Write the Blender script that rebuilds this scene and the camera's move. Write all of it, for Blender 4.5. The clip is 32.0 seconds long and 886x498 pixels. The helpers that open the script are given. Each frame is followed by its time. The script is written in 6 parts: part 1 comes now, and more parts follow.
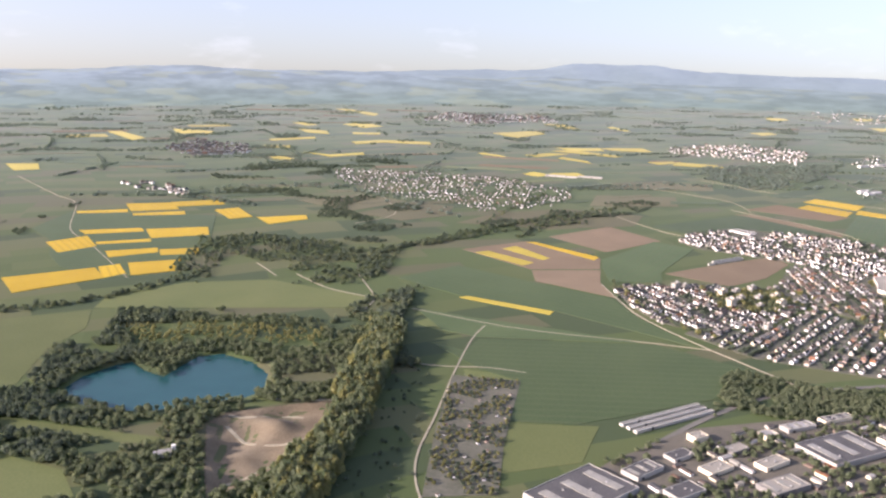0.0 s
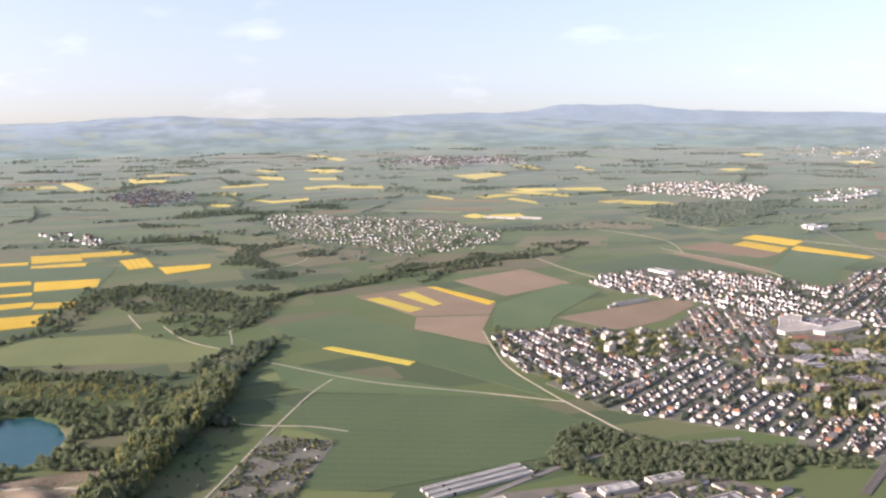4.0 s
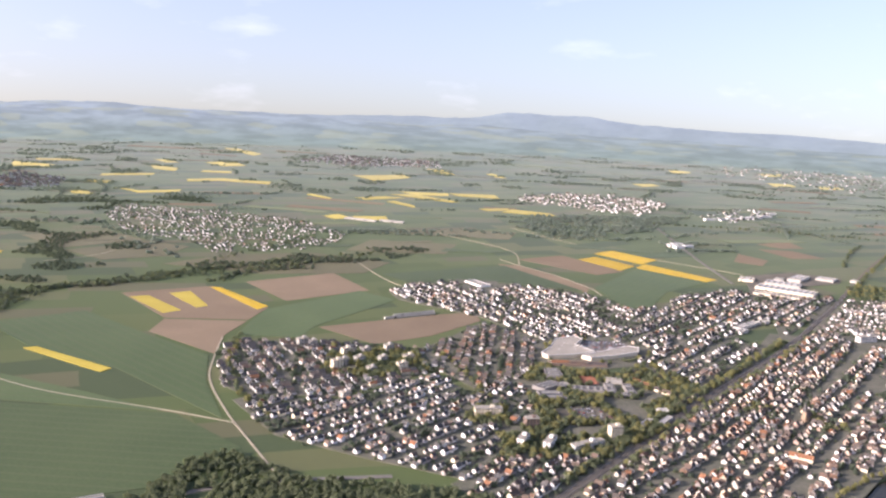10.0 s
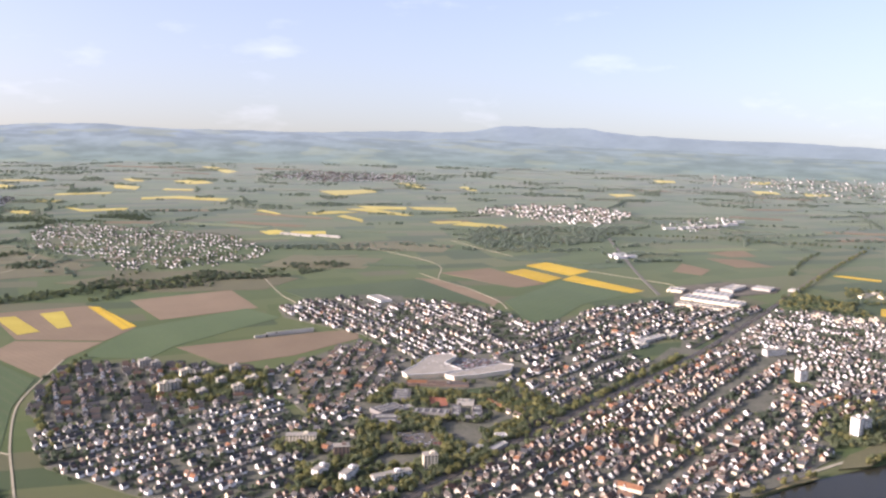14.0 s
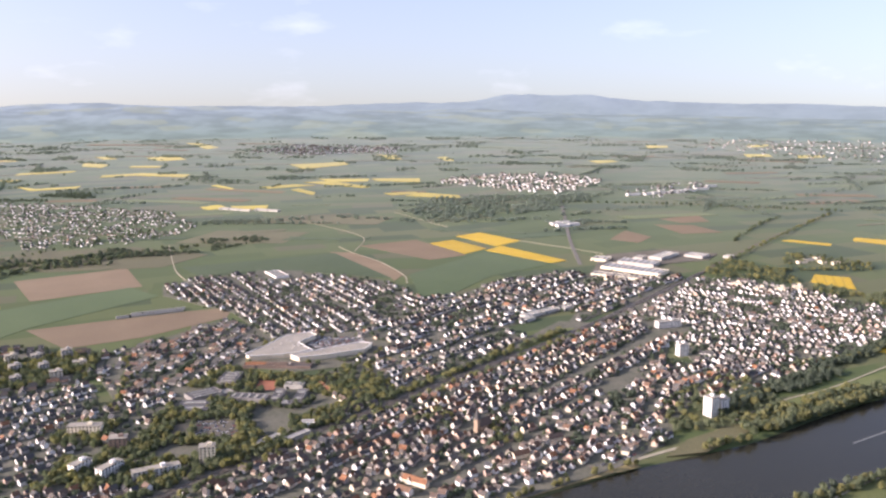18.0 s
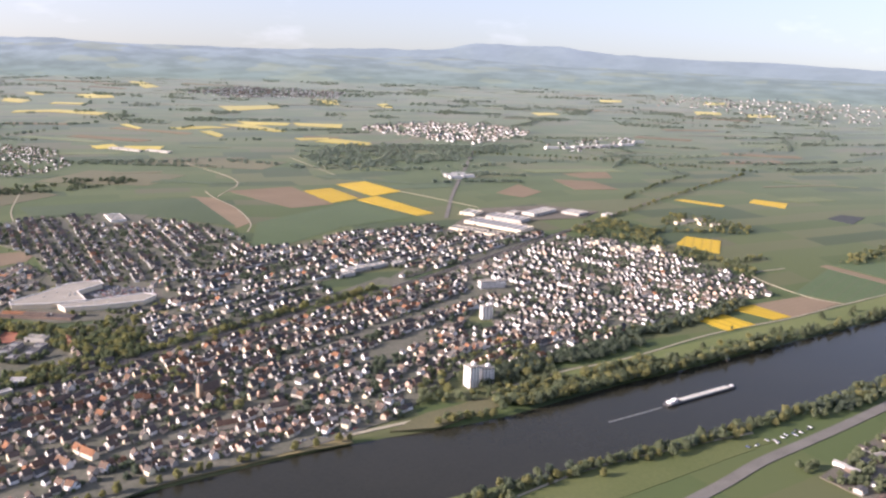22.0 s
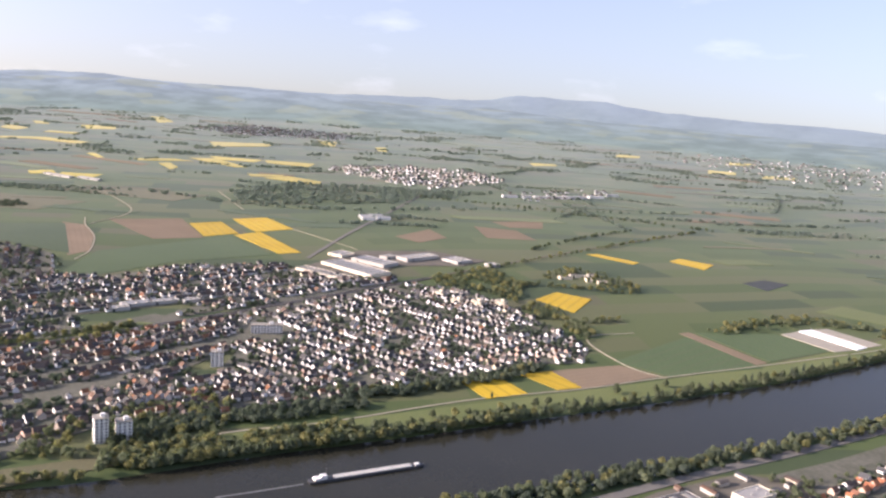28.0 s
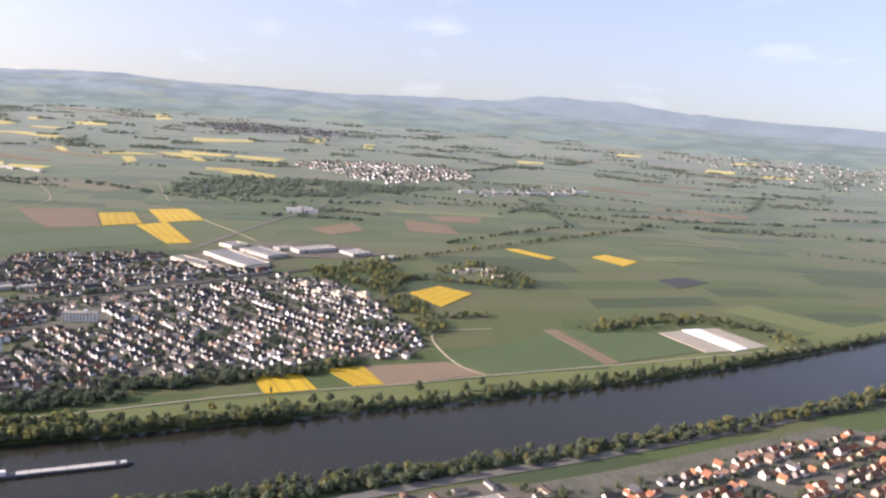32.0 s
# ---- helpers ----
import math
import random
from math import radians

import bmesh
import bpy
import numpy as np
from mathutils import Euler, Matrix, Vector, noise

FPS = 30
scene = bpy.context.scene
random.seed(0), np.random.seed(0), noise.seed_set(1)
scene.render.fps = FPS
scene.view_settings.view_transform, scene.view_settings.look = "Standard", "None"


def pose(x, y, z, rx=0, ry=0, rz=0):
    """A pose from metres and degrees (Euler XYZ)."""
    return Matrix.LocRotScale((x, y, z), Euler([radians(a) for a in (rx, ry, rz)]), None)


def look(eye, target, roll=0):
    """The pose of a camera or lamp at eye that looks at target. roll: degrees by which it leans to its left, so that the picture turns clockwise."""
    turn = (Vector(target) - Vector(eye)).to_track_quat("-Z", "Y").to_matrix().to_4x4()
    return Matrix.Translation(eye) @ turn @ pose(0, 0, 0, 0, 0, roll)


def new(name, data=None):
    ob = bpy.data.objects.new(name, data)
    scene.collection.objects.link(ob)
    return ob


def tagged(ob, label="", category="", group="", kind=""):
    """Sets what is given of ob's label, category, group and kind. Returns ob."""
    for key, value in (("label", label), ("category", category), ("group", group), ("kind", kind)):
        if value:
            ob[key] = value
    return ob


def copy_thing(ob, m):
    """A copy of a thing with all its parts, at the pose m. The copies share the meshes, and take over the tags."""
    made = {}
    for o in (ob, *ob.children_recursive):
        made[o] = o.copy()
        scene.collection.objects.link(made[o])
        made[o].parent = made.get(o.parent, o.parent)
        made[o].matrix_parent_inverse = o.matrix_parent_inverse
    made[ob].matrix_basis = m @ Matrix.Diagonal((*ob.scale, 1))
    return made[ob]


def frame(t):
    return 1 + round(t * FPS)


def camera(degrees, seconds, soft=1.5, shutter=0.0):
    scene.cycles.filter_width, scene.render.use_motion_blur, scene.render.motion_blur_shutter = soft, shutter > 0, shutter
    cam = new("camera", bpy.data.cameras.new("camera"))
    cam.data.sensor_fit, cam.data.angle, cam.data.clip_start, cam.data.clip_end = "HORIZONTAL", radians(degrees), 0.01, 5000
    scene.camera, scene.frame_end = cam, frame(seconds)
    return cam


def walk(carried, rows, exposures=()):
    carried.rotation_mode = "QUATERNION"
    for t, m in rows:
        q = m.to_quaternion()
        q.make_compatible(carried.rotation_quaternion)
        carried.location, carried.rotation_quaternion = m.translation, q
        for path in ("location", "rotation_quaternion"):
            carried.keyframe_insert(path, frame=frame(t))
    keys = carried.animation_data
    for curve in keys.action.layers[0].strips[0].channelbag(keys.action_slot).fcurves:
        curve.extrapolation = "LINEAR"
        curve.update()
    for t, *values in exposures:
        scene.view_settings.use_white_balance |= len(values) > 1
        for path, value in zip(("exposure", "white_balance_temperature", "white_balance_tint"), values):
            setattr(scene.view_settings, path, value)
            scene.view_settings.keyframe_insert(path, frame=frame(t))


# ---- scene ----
cam = camera(52.85, 32.0, soft=2.4)
# seconds; the eye; the turns about x, y and z in degrees
ROWS = [
    (0.0, 0.03, 0.00, 231.11, 76.663, -1.134, -2.522),
    (0.5, 17.04, 5.07, 230.08, 77.812, -0.646, -2.143),
    (1.0, 34.04, 10.18, 229.05, 78.566, -0.555, -1.583),
    (1.5, 51.02, 15.33, 228.01, 79.205, -0.649, -1.379),
    (2.0, 67.99, 20.52, 226.98, 78.681, -0.988, -3.378),
    (2.5, 84.94, 25.75, 225.94, 78.459, -0.643, -1.756),
    (4.5, 152.64, 47.04, 221.80, 79.925, 0.520, -1.941),
    (5.0, 169.54, 52.46, 220.76, 80.108, 0.325, -2.158),
    (5.5, 186.42, 57.92, 219.72, 80.014, -0.025, -2.877),
    (6.0, 203.30, 63.41, 218.68, 79.947, -0.255, -2.001),
    (6.5, 220.17, 68.94, 217.64, 80.019, -0.288, -1.429),
    (7.0, 237.02, 74.51, 216.59, 80.472, -0.511, -1.084),
    (7.5, 253.87, 80.11, 215.55, 80.308, -0.479, -0.876),
    (8.0, 270.71, 85.75, 214.50, 80.245, -0.641, -0.913),
    (8.5, 287.54, 91.43, 213.45, 80.091, -1.655, -0.574),
    (9.0, 304.36, 97.14, 212.40, 80.426, -1.601, -0.383),
    (9.5, 321.17, 102.89, 211.35, 80.277, -1.795, -2.031),
    (10.0, 337.97, 108.68, 210.30, 79.905, -2.780, -2.458),
    (10.5, 354.77, 114.50, 209.24, 79.939, -2.576, -1.451),
    (11.0, 371.55, 120.36, 208.18, 79.865, -2.438, -1.189),
    (11.5, 388.33, 126.25, 207.12, 80.778, -1.833, -0.829),
    (12.0, 405.11, 132.18, 206.06, 81.227, -1.762, -1.694),
    (12.5, 421.87, 138.14, 205.00, 81.345, -1.669, -1.396),
    (13.0, 438.63, 144.14, 203.93, 81.070, -1.726, -1.202),
    (13.5, 455.38, 150.17, 202.86, 80.992, -1.573, -1.019),
    (14.0, 472.12, 156.24, 201.79, 80.942, -1.547, -1.072),
    (14.5, 488.85, 162.35, 200.72, 79.841, -1.460, -1.181),
    (16.5, 555.73, 187.10, 196.40, 78.428, -0.651, -0.418),
    (17.0, 572.43, 193.38, 195.32, 78.270, -0.398, -0.140),
    (17.5, 589.12, 199.69, 194.23, 78.167, -0.302, 0.154),
    (18.0, 605.81, 206.03, 193.14, 79.178, 0.041, 0.778),
    (18.5, 622.49, 212.41, 192.05, 79.771, -0.000, 0.750),
    (19.0, 639.16, 218.82, 190.95, 79.134, -0.637, 0.665),
    (19.5, 655.83, 225.27, 189.85, 76.544, -1.235, -0.431),
    (20.0, 672.49, 231.75, 188.75, 75.126, -1.718, -0.211),
    (20.5, 689.15, 238.26, 187.65, 74.422, -1.845, -0.552),
    (21.0, 705.79, 244.80, 186.55, 74.428, -2.256, 0.262),
    (21.5, 722.43, 251.38, 185.44, 75.218, -1.706, 1.062),
    (22.0, 739.06, 258.00, 184.33, 76.064, -1.886, 0.649),
    (22.5, 755.69, 264.64, 183.22, 76.400, -2.220, 1.362),
    (23.0, 772.31, 271.33, 182.11, 76.388, -2.091, 2.345),
    (23.5, 788.92, 278.04, 181.00, 76.386, -2.376, 2.793),
    (24.0, 805.52, 284.79, 179.88, 76.343, -1.401, 5.444),
    (24.5, 822.11, 291.57, 178.76, 76.622, -1.961, 3.776),
    (25.0, 838.70, 298.38, 177.64, 76.025, -3.008, 2.952),
    (25.5, 855.28, 305.23, 176.51, 74.417, -4.744, 1.211),
    (27.5, 921.51, 332.95, 172.00, 78.075, -4.601, 5.647),
    (28.0, 938.04, 339.97, 170.87, 79.192, -3.988, 6.212),
    (28.5, 954.57, 347.01, 169.74, 79.962, -4.080, 7.076),
    (29.0, 971.08, 354.09, 168.60, 79.806, -3.940, 7.597),
    (29.5, 987.59, 361.21, 167.47, 80.683, -4.443, 7.056),
    (30.0, 1004.08, 368.35, 166.33, 80.828, -3.792, 7.539),
    (30.5, 1020.57, 375.54, 165.19, 80.610, -3.971, 8.235),
    (31.0, 1037.04, 382.75, 164.05, 80.257, -3.892, 8.710),
    (31.5, 1053.50, 390.00, 162.92, 79.817, -3.926, 8.917),
    (32.0, 1069.96, 397.28, 161.77, 79.245, -4.017, 9.284),
]
walk(cam, [(t, pose(x, y, z, rx, ry, rz)) for t, x, y, z, rx, ry, rz in ROWS],
     exposures=((0, 0.92, 6150, 29), (4, 1.00, 6150, 29), (8, 0.98, 6150, 29), (12, 0.86, 6150, 29), (18, 0.88, 6150, 29), (24, 0.90, 6150, 29), (30, 0.82, 6150, 29), (32, 0.82, 6150, 29)))

# ---- light ----
SUN_AZ, SUN_EL = 256.0, 20.0          # degrees clockwise from +y, degrees up
world = bpy.data.worlds.new("sky")
scene.world = world
world.use_nodes = True
nt = world.node_tree
nt.nodes.clear()
w_out = nt.nodes.new("ShaderNodeOutputWorld")
w_bg = nt.nodes.new("ShaderNodeBackground")
w_sky = nt.nodes.new("ShaderNodeTexSky")
w_sky.sky_type, w_sky.sun_disc = "NISHITA", False
w_sky.sun_elevation, w_sky.sun_rotation = radians(SUN_EL), radians(SUN_AZ)
w_sky.air_density, w_sky.dust_density, w_sky.ozone_density = 1.0, 3.0, 0.6
w_co = nt.nodes.new("ShaderNodeTexCoord")
w_up = nt.nodes.new("ShaderNodeVectorMath")
w_up.operation = "ADD"
w_up.inputs[1].default_value = (0, 0, 0.10)      # the horizon lies below the eye's level
nt.links.new(w_co.outputs["Generated"], w_up.inputs[0])
nt.links.new(w_up.outputs[0], w_sky.inputs[0])
w_map = nt.nodes.new("ShaderNodeMapping")
w_map.inputs["Scale"].default_value = (2.6, 2.6, 8.0)
w_noise = nt.nodes.new("ShaderNodeTexNoise")
w_noise.inputs["Scale"].default_value, w_noise.inputs["Detail"].default_value = 3.1, 8.0
w_noise.inputs["Roughness"].default_value = 0.55
nt.links.new(w_co.outputs["Generated"], w_map.inputs[0])
nt.links.new(w_map.outputs[0], w_noise.inputs[0])
w_ramp = nt.nodes.new("ShaderNodeValToRGB")
w_ramp.color_ramp.elements[0].position, w_ramp.color_ramp.elements[1].position = 0.58, 0.80
w_ramp.color_ramp.elements[0].color, w_ramp.color_ramp.elements[1].color = (0.055, 0.055, 0.055, 1), (0.17, 0.17, 0.17, 1)
nt.links.new(w_noise.outputs[0], w_ramp.inputs[0])
w_mix = nt.nodes.new("ShaderNodeMix")
w_mix.data_type = "RGBA"
nt.links.new(w_ramp.outputs[0], w_mix.inputs[0])
nt.links.new(w_sky.outputs[0], w_mix.inputs[6])
w_mix.inputs[7].default_value = (9.5, 9.6, 10.0, 1)
nt.links.new(w_mix.outputs[2], w_bg.inputs[0])
w_bg.inputs[1].default_value = 0.138
nt.links.new(w_bg.outputs[0], w_out.inputs[0])
sun_way = Vector((math.sin(radians(SUN_AZ)) * math.cos(radians(SUN_EL)), math.cos(radians(SUN_AZ)) * math.cos(radians(SUN_EL)), math.sin(radians(SUN_EL))))
sun = new("sun", bpy.data.lights.new("sun", "SUN"))
sun.data.energy, sun.data.angle, sun.data.color = 5.0, radians(0.8), (1.0, 0.91, 0.77)
sun.matrix_world = look(sun_way * 300, (0, 0, 0))


# ---- materials ----
def material(name, c1, c2, rough=0.85, scale=0.3, spec=0.3, fine=4.0, bump=0.0, vary="", spread=0.0, metal=0.0, coords="Object", sheen=0.0):
    """A surface of two colours mixed by coarse and fine noise; vary: 'object' or 'island' adds a change of tone from piece to piece."""
    m = bpy.data.materials.new(name)
    m.use_nodes = True
    t = m.node_tree
    b = t.nodes["Principled BSDF"]
    co = t.nodes.new("ShaderNodeTexCoord")
    n1 = t.nodes.new("ShaderNodeTexNoise")
    n1.inputs["Scale"].default_value, n1.inputs["Detail"].default_value = scale, 5.0
    n2 = t.nodes.new("ShaderNodeTexNoise")
    n2.inputs["Scale"].default_value, n2.inputs["Detail"].default_value = fine, 3.0
    for n in (n1, n2):
        t.links.new(co.outputs[coords], n.inputs["Vector"])
    add = t.nodes.new("ShaderNodeMath")
    add.operation = "ADD"
    t.links.new(n1.outputs[0], add.inputs[0])
    t.links.new(n2.outputs[0], add.inputs[1])
    rng = t.nodes.new("ShaderNodeMapRange")
    rng.inputs[1].default_value, rng.inputs[2].default_value = 0.7, 1.3
    t.links.new(add.outputs[0], rng.inputs[0])
    mix = t.nodes.new("ShaderNodeMix")
    mix.data_type = "RGBA"
    mix.inputs[6].default_value, mix.inputs[7].default_value = (*c1, 1), (*c2, 1)
    t.links.new(rng.outputs[0], mix.inputs[0])
    colour = mix.outputs[2]
    if vary:
        src = t.nodes.new("ShaderNodeObjectInfo" if vary == "object" else "ShaderNodeNewGeometry")
        hsv = t.nodes.new("ShaderNodeHueSaturation")
        val = t.nodes.new("ShaderNodeMapRange")
        val.inputs[3].default_value, val.inputs[4].default_value = 1 - spread, 1 + spread
        t.links.new(src.outputs["Random" if vary == "object" else "Random Per Island"], val.inputs[0])
        t.links.new(val.outputs[0], hsv.inputs["Value"])
        t.links.new(colour, hsv.inputs["Color"])
        colour = hsv.outputs[0]
    t.links.new(colour, b.inputs["Base Color"])
    b.inputs["Roughness"].default_value = rough
    b.inputs["Specular IOR Level"].default_value = spec
    b.inputs["Metallic"].default_value = metal
    # bluish sheen at grazing angles stands in for haze over far ground
    b.inputs["Sheen Weight"].default_value = sheen
    b.inputs["Sheen Roughness"].default_value = 0.16
    b.inputs["Sheen Tint"].default_value = (0.74, 0.87, 1.0, 1)
    if bump:
        bp = t.nodes.new("ShaderNodeBump")
        bp.inputs["Strength"].default_value, bp.inputs["Distance"].default_value = 0.8, bump
        t.links.new(n2.outputs[0], bp.inputs["Height"])
        t.links.new(bp.outputs[0], b.inputs["Normal"])
    return m


def palette(name, colours, rough=0.8, vary="island", fine=2.0, spec=0.3):
    """A surface whose pieces each take one of several colours, with fine grain."""
    m = material(name, (0, 0, 0), (1, 1, 1), rough=rough, spec=spec, scale=0.5, fine=fine)
    t = m.node_tree
    b = t.nodes["Principled BSDF"]
    grain = b.inputs["Base Color"].links[0].from_socket
    src = t.nodes.new("ShaderNodeObjectInfo" if vary == "object" else "ShaderNodeNewGeometry")
    ramp = t.nodes.new("ShaderNodeValToRGB")
    ramp.color_ramp.interpolation = "CONSTANT"
    e = ramp.color_ramp.elements
    while len(e) < len(colours):
        e.new(0.5)
    for i, c in enumerate(colours):
        e[i].position, e[i].color = i / len(colours), (*c, 1)
    t.links.new(src.outputs["Random" if vary == "object" else "Random Per Island"], ramp.inputs[0])
    hsv = t.nodes.new("ShaderNodeHueSaturation")
    val = t.nodes.new("ShaderNodeMapRange")
    val.inputs[3].default_value, val.inputs[4].default_value = 0.78, 1.18
    bw = t.nodes.new("ShaderNodeRGBToBW")
    t.links.new(grain, bw.inputs[0])
    t.links.new(bw.outputs[0], val.inputs[0])
    t.links.new(val.outputs[0], hsv.inputs["Value"])
    t.links.new(ramp.outputs[0], hsv.inputs["Color"])
    t.links.new(hsv.outputs[0], b.inputs["Base Color"])
    return m


def striped(m, pitch, dark, share=0.5):
    """Adds drill rows and tramlines along a field's own x to its material."""
    t = m.node_tree
    b = t.nodes["Principled BSDF"]
    old = b.inputs["Base Color"].links[0].from_socket
    co = t.nodes.new("ShaderNodeTexCoord")
    w = t.nodes.new("ShaderNodeTexWave")
    w.bands_direction = "Y"
    w.inputs["Scale"].default_value, w.inputs["Distortion"].default_value = 0.314 / pitch, 0.6
    t.links.new(co.outputs["Object"], w.inputs["Vector"])
    ramp = t.nodes.new("ShaderNodeValToRGB")
    ramp.color_ramp.elements[0].position, ramp.color_ramp.elements[1].position = 0.0, 0.25
    ramp.color_ramp.elements[0].color = (share, share, share, 1)
    ramp.color_ramp.elements[1].color = (0, 0, 0, 1)
    t.links.new(w.outputs["Fac"], ramp.inputs[0])
    mix = t.nodes.new("ShaderNodeMix")
    mix.data_type = "RGBA"
    t.links.new(ramp.outputs[0], mix.inputs[0])
    t.links.new(old, mix.inputs[6])
    mix.inputs[7].default_value = (*dark, 1)
    t.links.new(mix.outputs[2], b.inputs["Base Color"])
    return m


def ground_material():
    """Meadows and young crops in a patchwork of long fields."""
    m = material("meadow_patchwork", (0.064, 0.085, 0.042), (0.096, 0.110, 0.058), rough=0.8, scale=0.006, fine=0.25, spec=0.2, sheen=0.42)
    t = m.node_tree
    b = t.nodes["Principled BSDF"]
    old = b.inputs["Base Color"].links[0].from_socket
    co = t.nodes.new("ShaderNodeTexCoord")
    warp = t.nodes.new("ShaderNodeTexNoise")
    warp.inputs["Scale"].default_value, warp.inputs["Detail"].default_value = 0.0022, 1.0
    t.links.new(co.outputs["Object"], warp.inputs["Vector"])
    bend = t.nodes.new("ShaderNodeVectorMath")
    bend.operation = "MULTIPLY_ADD"
    bend.inputs[1].default_value = (160, 160, 0)
    t.links.new(warp.outputs["Color"], bend.inputs[0])
    t.links.new(co.outputs["Object"], bend.inputs[2])
    mp = t.nodes.new("ShaderNodeMapping")
    mp.inputs["Rotation"].default_value = (0, 0, radians(-22))
    v = t.nodes.new("ShaderNodeTexBrick")
    v.offset, v.squash, v.squash_frequency = 0.37, 0.6, 3
    for key, value in (("Scale", 1.0), ("Mortar Size", 0.0), ("Brick Width", 118.0), ("Row Height", 31.0)):
        v.inputs[key].default_value = value
    v.inputs["Color1"].default_value, v.inputs["Color2"].default_value = (0, 0, 0, 1), (1, 1, 1, 1)
    t.links.new(bend.outputs[0], mp.inputs[0])
    t.links.new(mp.outputs[0], v.inputs["Vector"])
    sep = t.nodes.new("ShaderNodeSeparateColor")
    t.links.new(v.outputs["Color"], sep.inputs[0])
    ramp = t.nodes.new("ShaderNodeValToRGB")
    ramp.color_ramp.interpolation = "CONSTANT"
    e = ramp.color_ramp.elements
    tones = ((0.0, (0.072, 0.099, 0.032)), (0.22, (0.093, 0.115, 0.040)), (0.42, (0.055, 0.078, 0.033)), (0.58, (0.110, 0.118, 0.050)), (0.76, (0.080, 0.108, 0.036)), (0.90, (0.108, 0.106, 0.054)))
    while len(e) < len(tones):
        e.new(0.5)
    for i, (p, c) in enumerate(tones):
        e[i].position, e[i].color = p, (*c, 1)
    t.links.new(sep.outputs[0], ramp.inputs[0])
    mix = t.nodes.new("ShaderNodeMix")
    mix.data_type, mix.blend_type = "RGBA", "MIX"
    mix.inputs[0].default_value = 0.85
    t.links.new(old, mix.inputs[6])
    t.links.new(ramp.outputs[0], mix.inputs[7])
    t.links.new(mix.outputs[2], b.inputs["Base Color"])
    return m


def leafy(m, share=0.42, tint=(1.2, 1.3, 0.85)):
    """Leaves that let part of the sun through."""
    t = m.node_tree
    b = t.nodes["Principled BSDF"]
    out = t.nodes["Material Output"]
    base = b.inputs["Base Color"].links[0].from_socket
    warm = t.nodes.new("ShaderNodeMix")
    warm.data_type, warm.blend_type = "RGBA", "MULTIPLY"
    warm.inputs[0].default_value = 1.0
    warm.inputs[7].default_value = (*tint, 1)
    t.links.new(base, warm.inputs[6])
    thin = t.nodes.new("ShaderNodeBsdfTranslucent")
    t.links.new(warm.outputs[2], thin.inputs["Color"])
    mix = t.nodes.new("ShaderNodeMixShader")
    mix.inputs[0].default_value = share
    t.links.new(b.outputs[0], mix.inputs[1])
    t.links.new(thin.outputs[0], mix.inputs[2])
    t.links.new(mix.outputs[0], out.inputs["Surface"])
    return m


M_GROUND = ground_material()
M_RAPE = striped(material("rape_in_flower", (0.44, 0.285, 0.012), (0.53, 0.36, 0.020), rough=0.8, scale=0.03, fine=1.2, bump=0.2, vary="object", spread=0.10, sheen=0.25), 8.0, (0.27, 0.20, 0.02), 0.5)
# for dull rape close by, and for far rape with haze in its colour
M_RAPE_PALE = material("rape_dull_and_hazed", (0.38, 0.30, 0.035), (0.46, 0.37, 0.055), rough=0.8, scale=0.03, fine=0.4, vary="object", spread=0.15, sheen=0.4)
M_DARKFOIL = material("dark_crop_sheet", (0.060, 0.068, 0.066), (0.078, 0.086, 0.084), spec=0.1, rough=0.9, scale=0.1, fine=1.0)
M_BROWNWALL = material("brown_render", (0.17, 0.125, 0.10), (0.23, 0.17, 0.135), rough=0.85, scale=0.2, fine=1.5)
M_ROUGH = material("tired_olive_grass", (0.098, 0.094, 0.046), (0.135, 0.126, 0.062), rough=0.85, scale=0.012, fine=0.5, vary="object", spread=0.12, sheen=0.35)
M_DRY = material("dry_grass", (0.20, 0.165, 0.075), (0.27, 0.225, 0.11), rough=0.9, scale=0.05, fine=0.6, sheen=0.2)
M_COURT = material("clay_court", (0.30, 0.12, 0.07), (0.36, 0.15, 0.09), rough=0.95, scale=0.1, fine=1.5)
M_SOIL = striped(material("ploughed_soil", (0.165, 0.124, 0.078), (0.215, 0.164, 0.104), rough=0.95, scale=0.02, fine=0.8, bump=0.15, vary="object", spread=0.12), 5.0, (0.15, 0.112, 0.07), 0.25)
M_CEREAL = striped(material("young_cereal", (0.050, 0.080, 0.028), (0.074, 0.104, 0.039), rough=0.75, scale=0.012, fine=0.5, bump=0.1, vary="object", spread=0.22, sheen=0.4), 9.0, (0.10, 0.105, 0.05), 0.35)
M_MEADOW = material("mown_meadow", (0.094, 0.118, 0.036), (0.130, 0.146, 0.050), rough=0.8, scale=0.015, fine=0.6, bump=0.1, vary="object", spread=0.15, sheen=0.4)
M_SAND = material("quarry_sand", (0.135, 0.105, 0.066), (0.235, 0.19, 0.125), rough=0.95, scale=0.05, fine=0.9, bump=0.4)
M_LAKE = material("lake_water", (0.016, 0.068, 0.070), (0.020, 0.078, 0.080), rough=0.25, scale=0.05, fine=1.5, spec=0.3, bump=0.02)
M_RIVER = material("river_water", (0.024, 0.024, 0.016), (0.032, 0.031, 0.021), rough=0.2, scale=0.02, fine=0.6, spec=0.16, bump=0.03)
M_TRACK = material("pale_gravel_track", (0.28, 0.25, 0.17), (0.38, 0.345, 0.25), rough=0.95, scale=0.2, fine=2.0)
M_ASPHALT = material("worn_asphalt", (0.125, 0.118, 0.1), (0.185, 0.175, 0.15), rough=0.9, scale=0.1, fine=2.0)
M_YARD = material("paved_yard", (0.095, 0.088, 0.066), (0.165, 0.146, 0.112), rough=0.9, scale=0.05, fine=1.5)
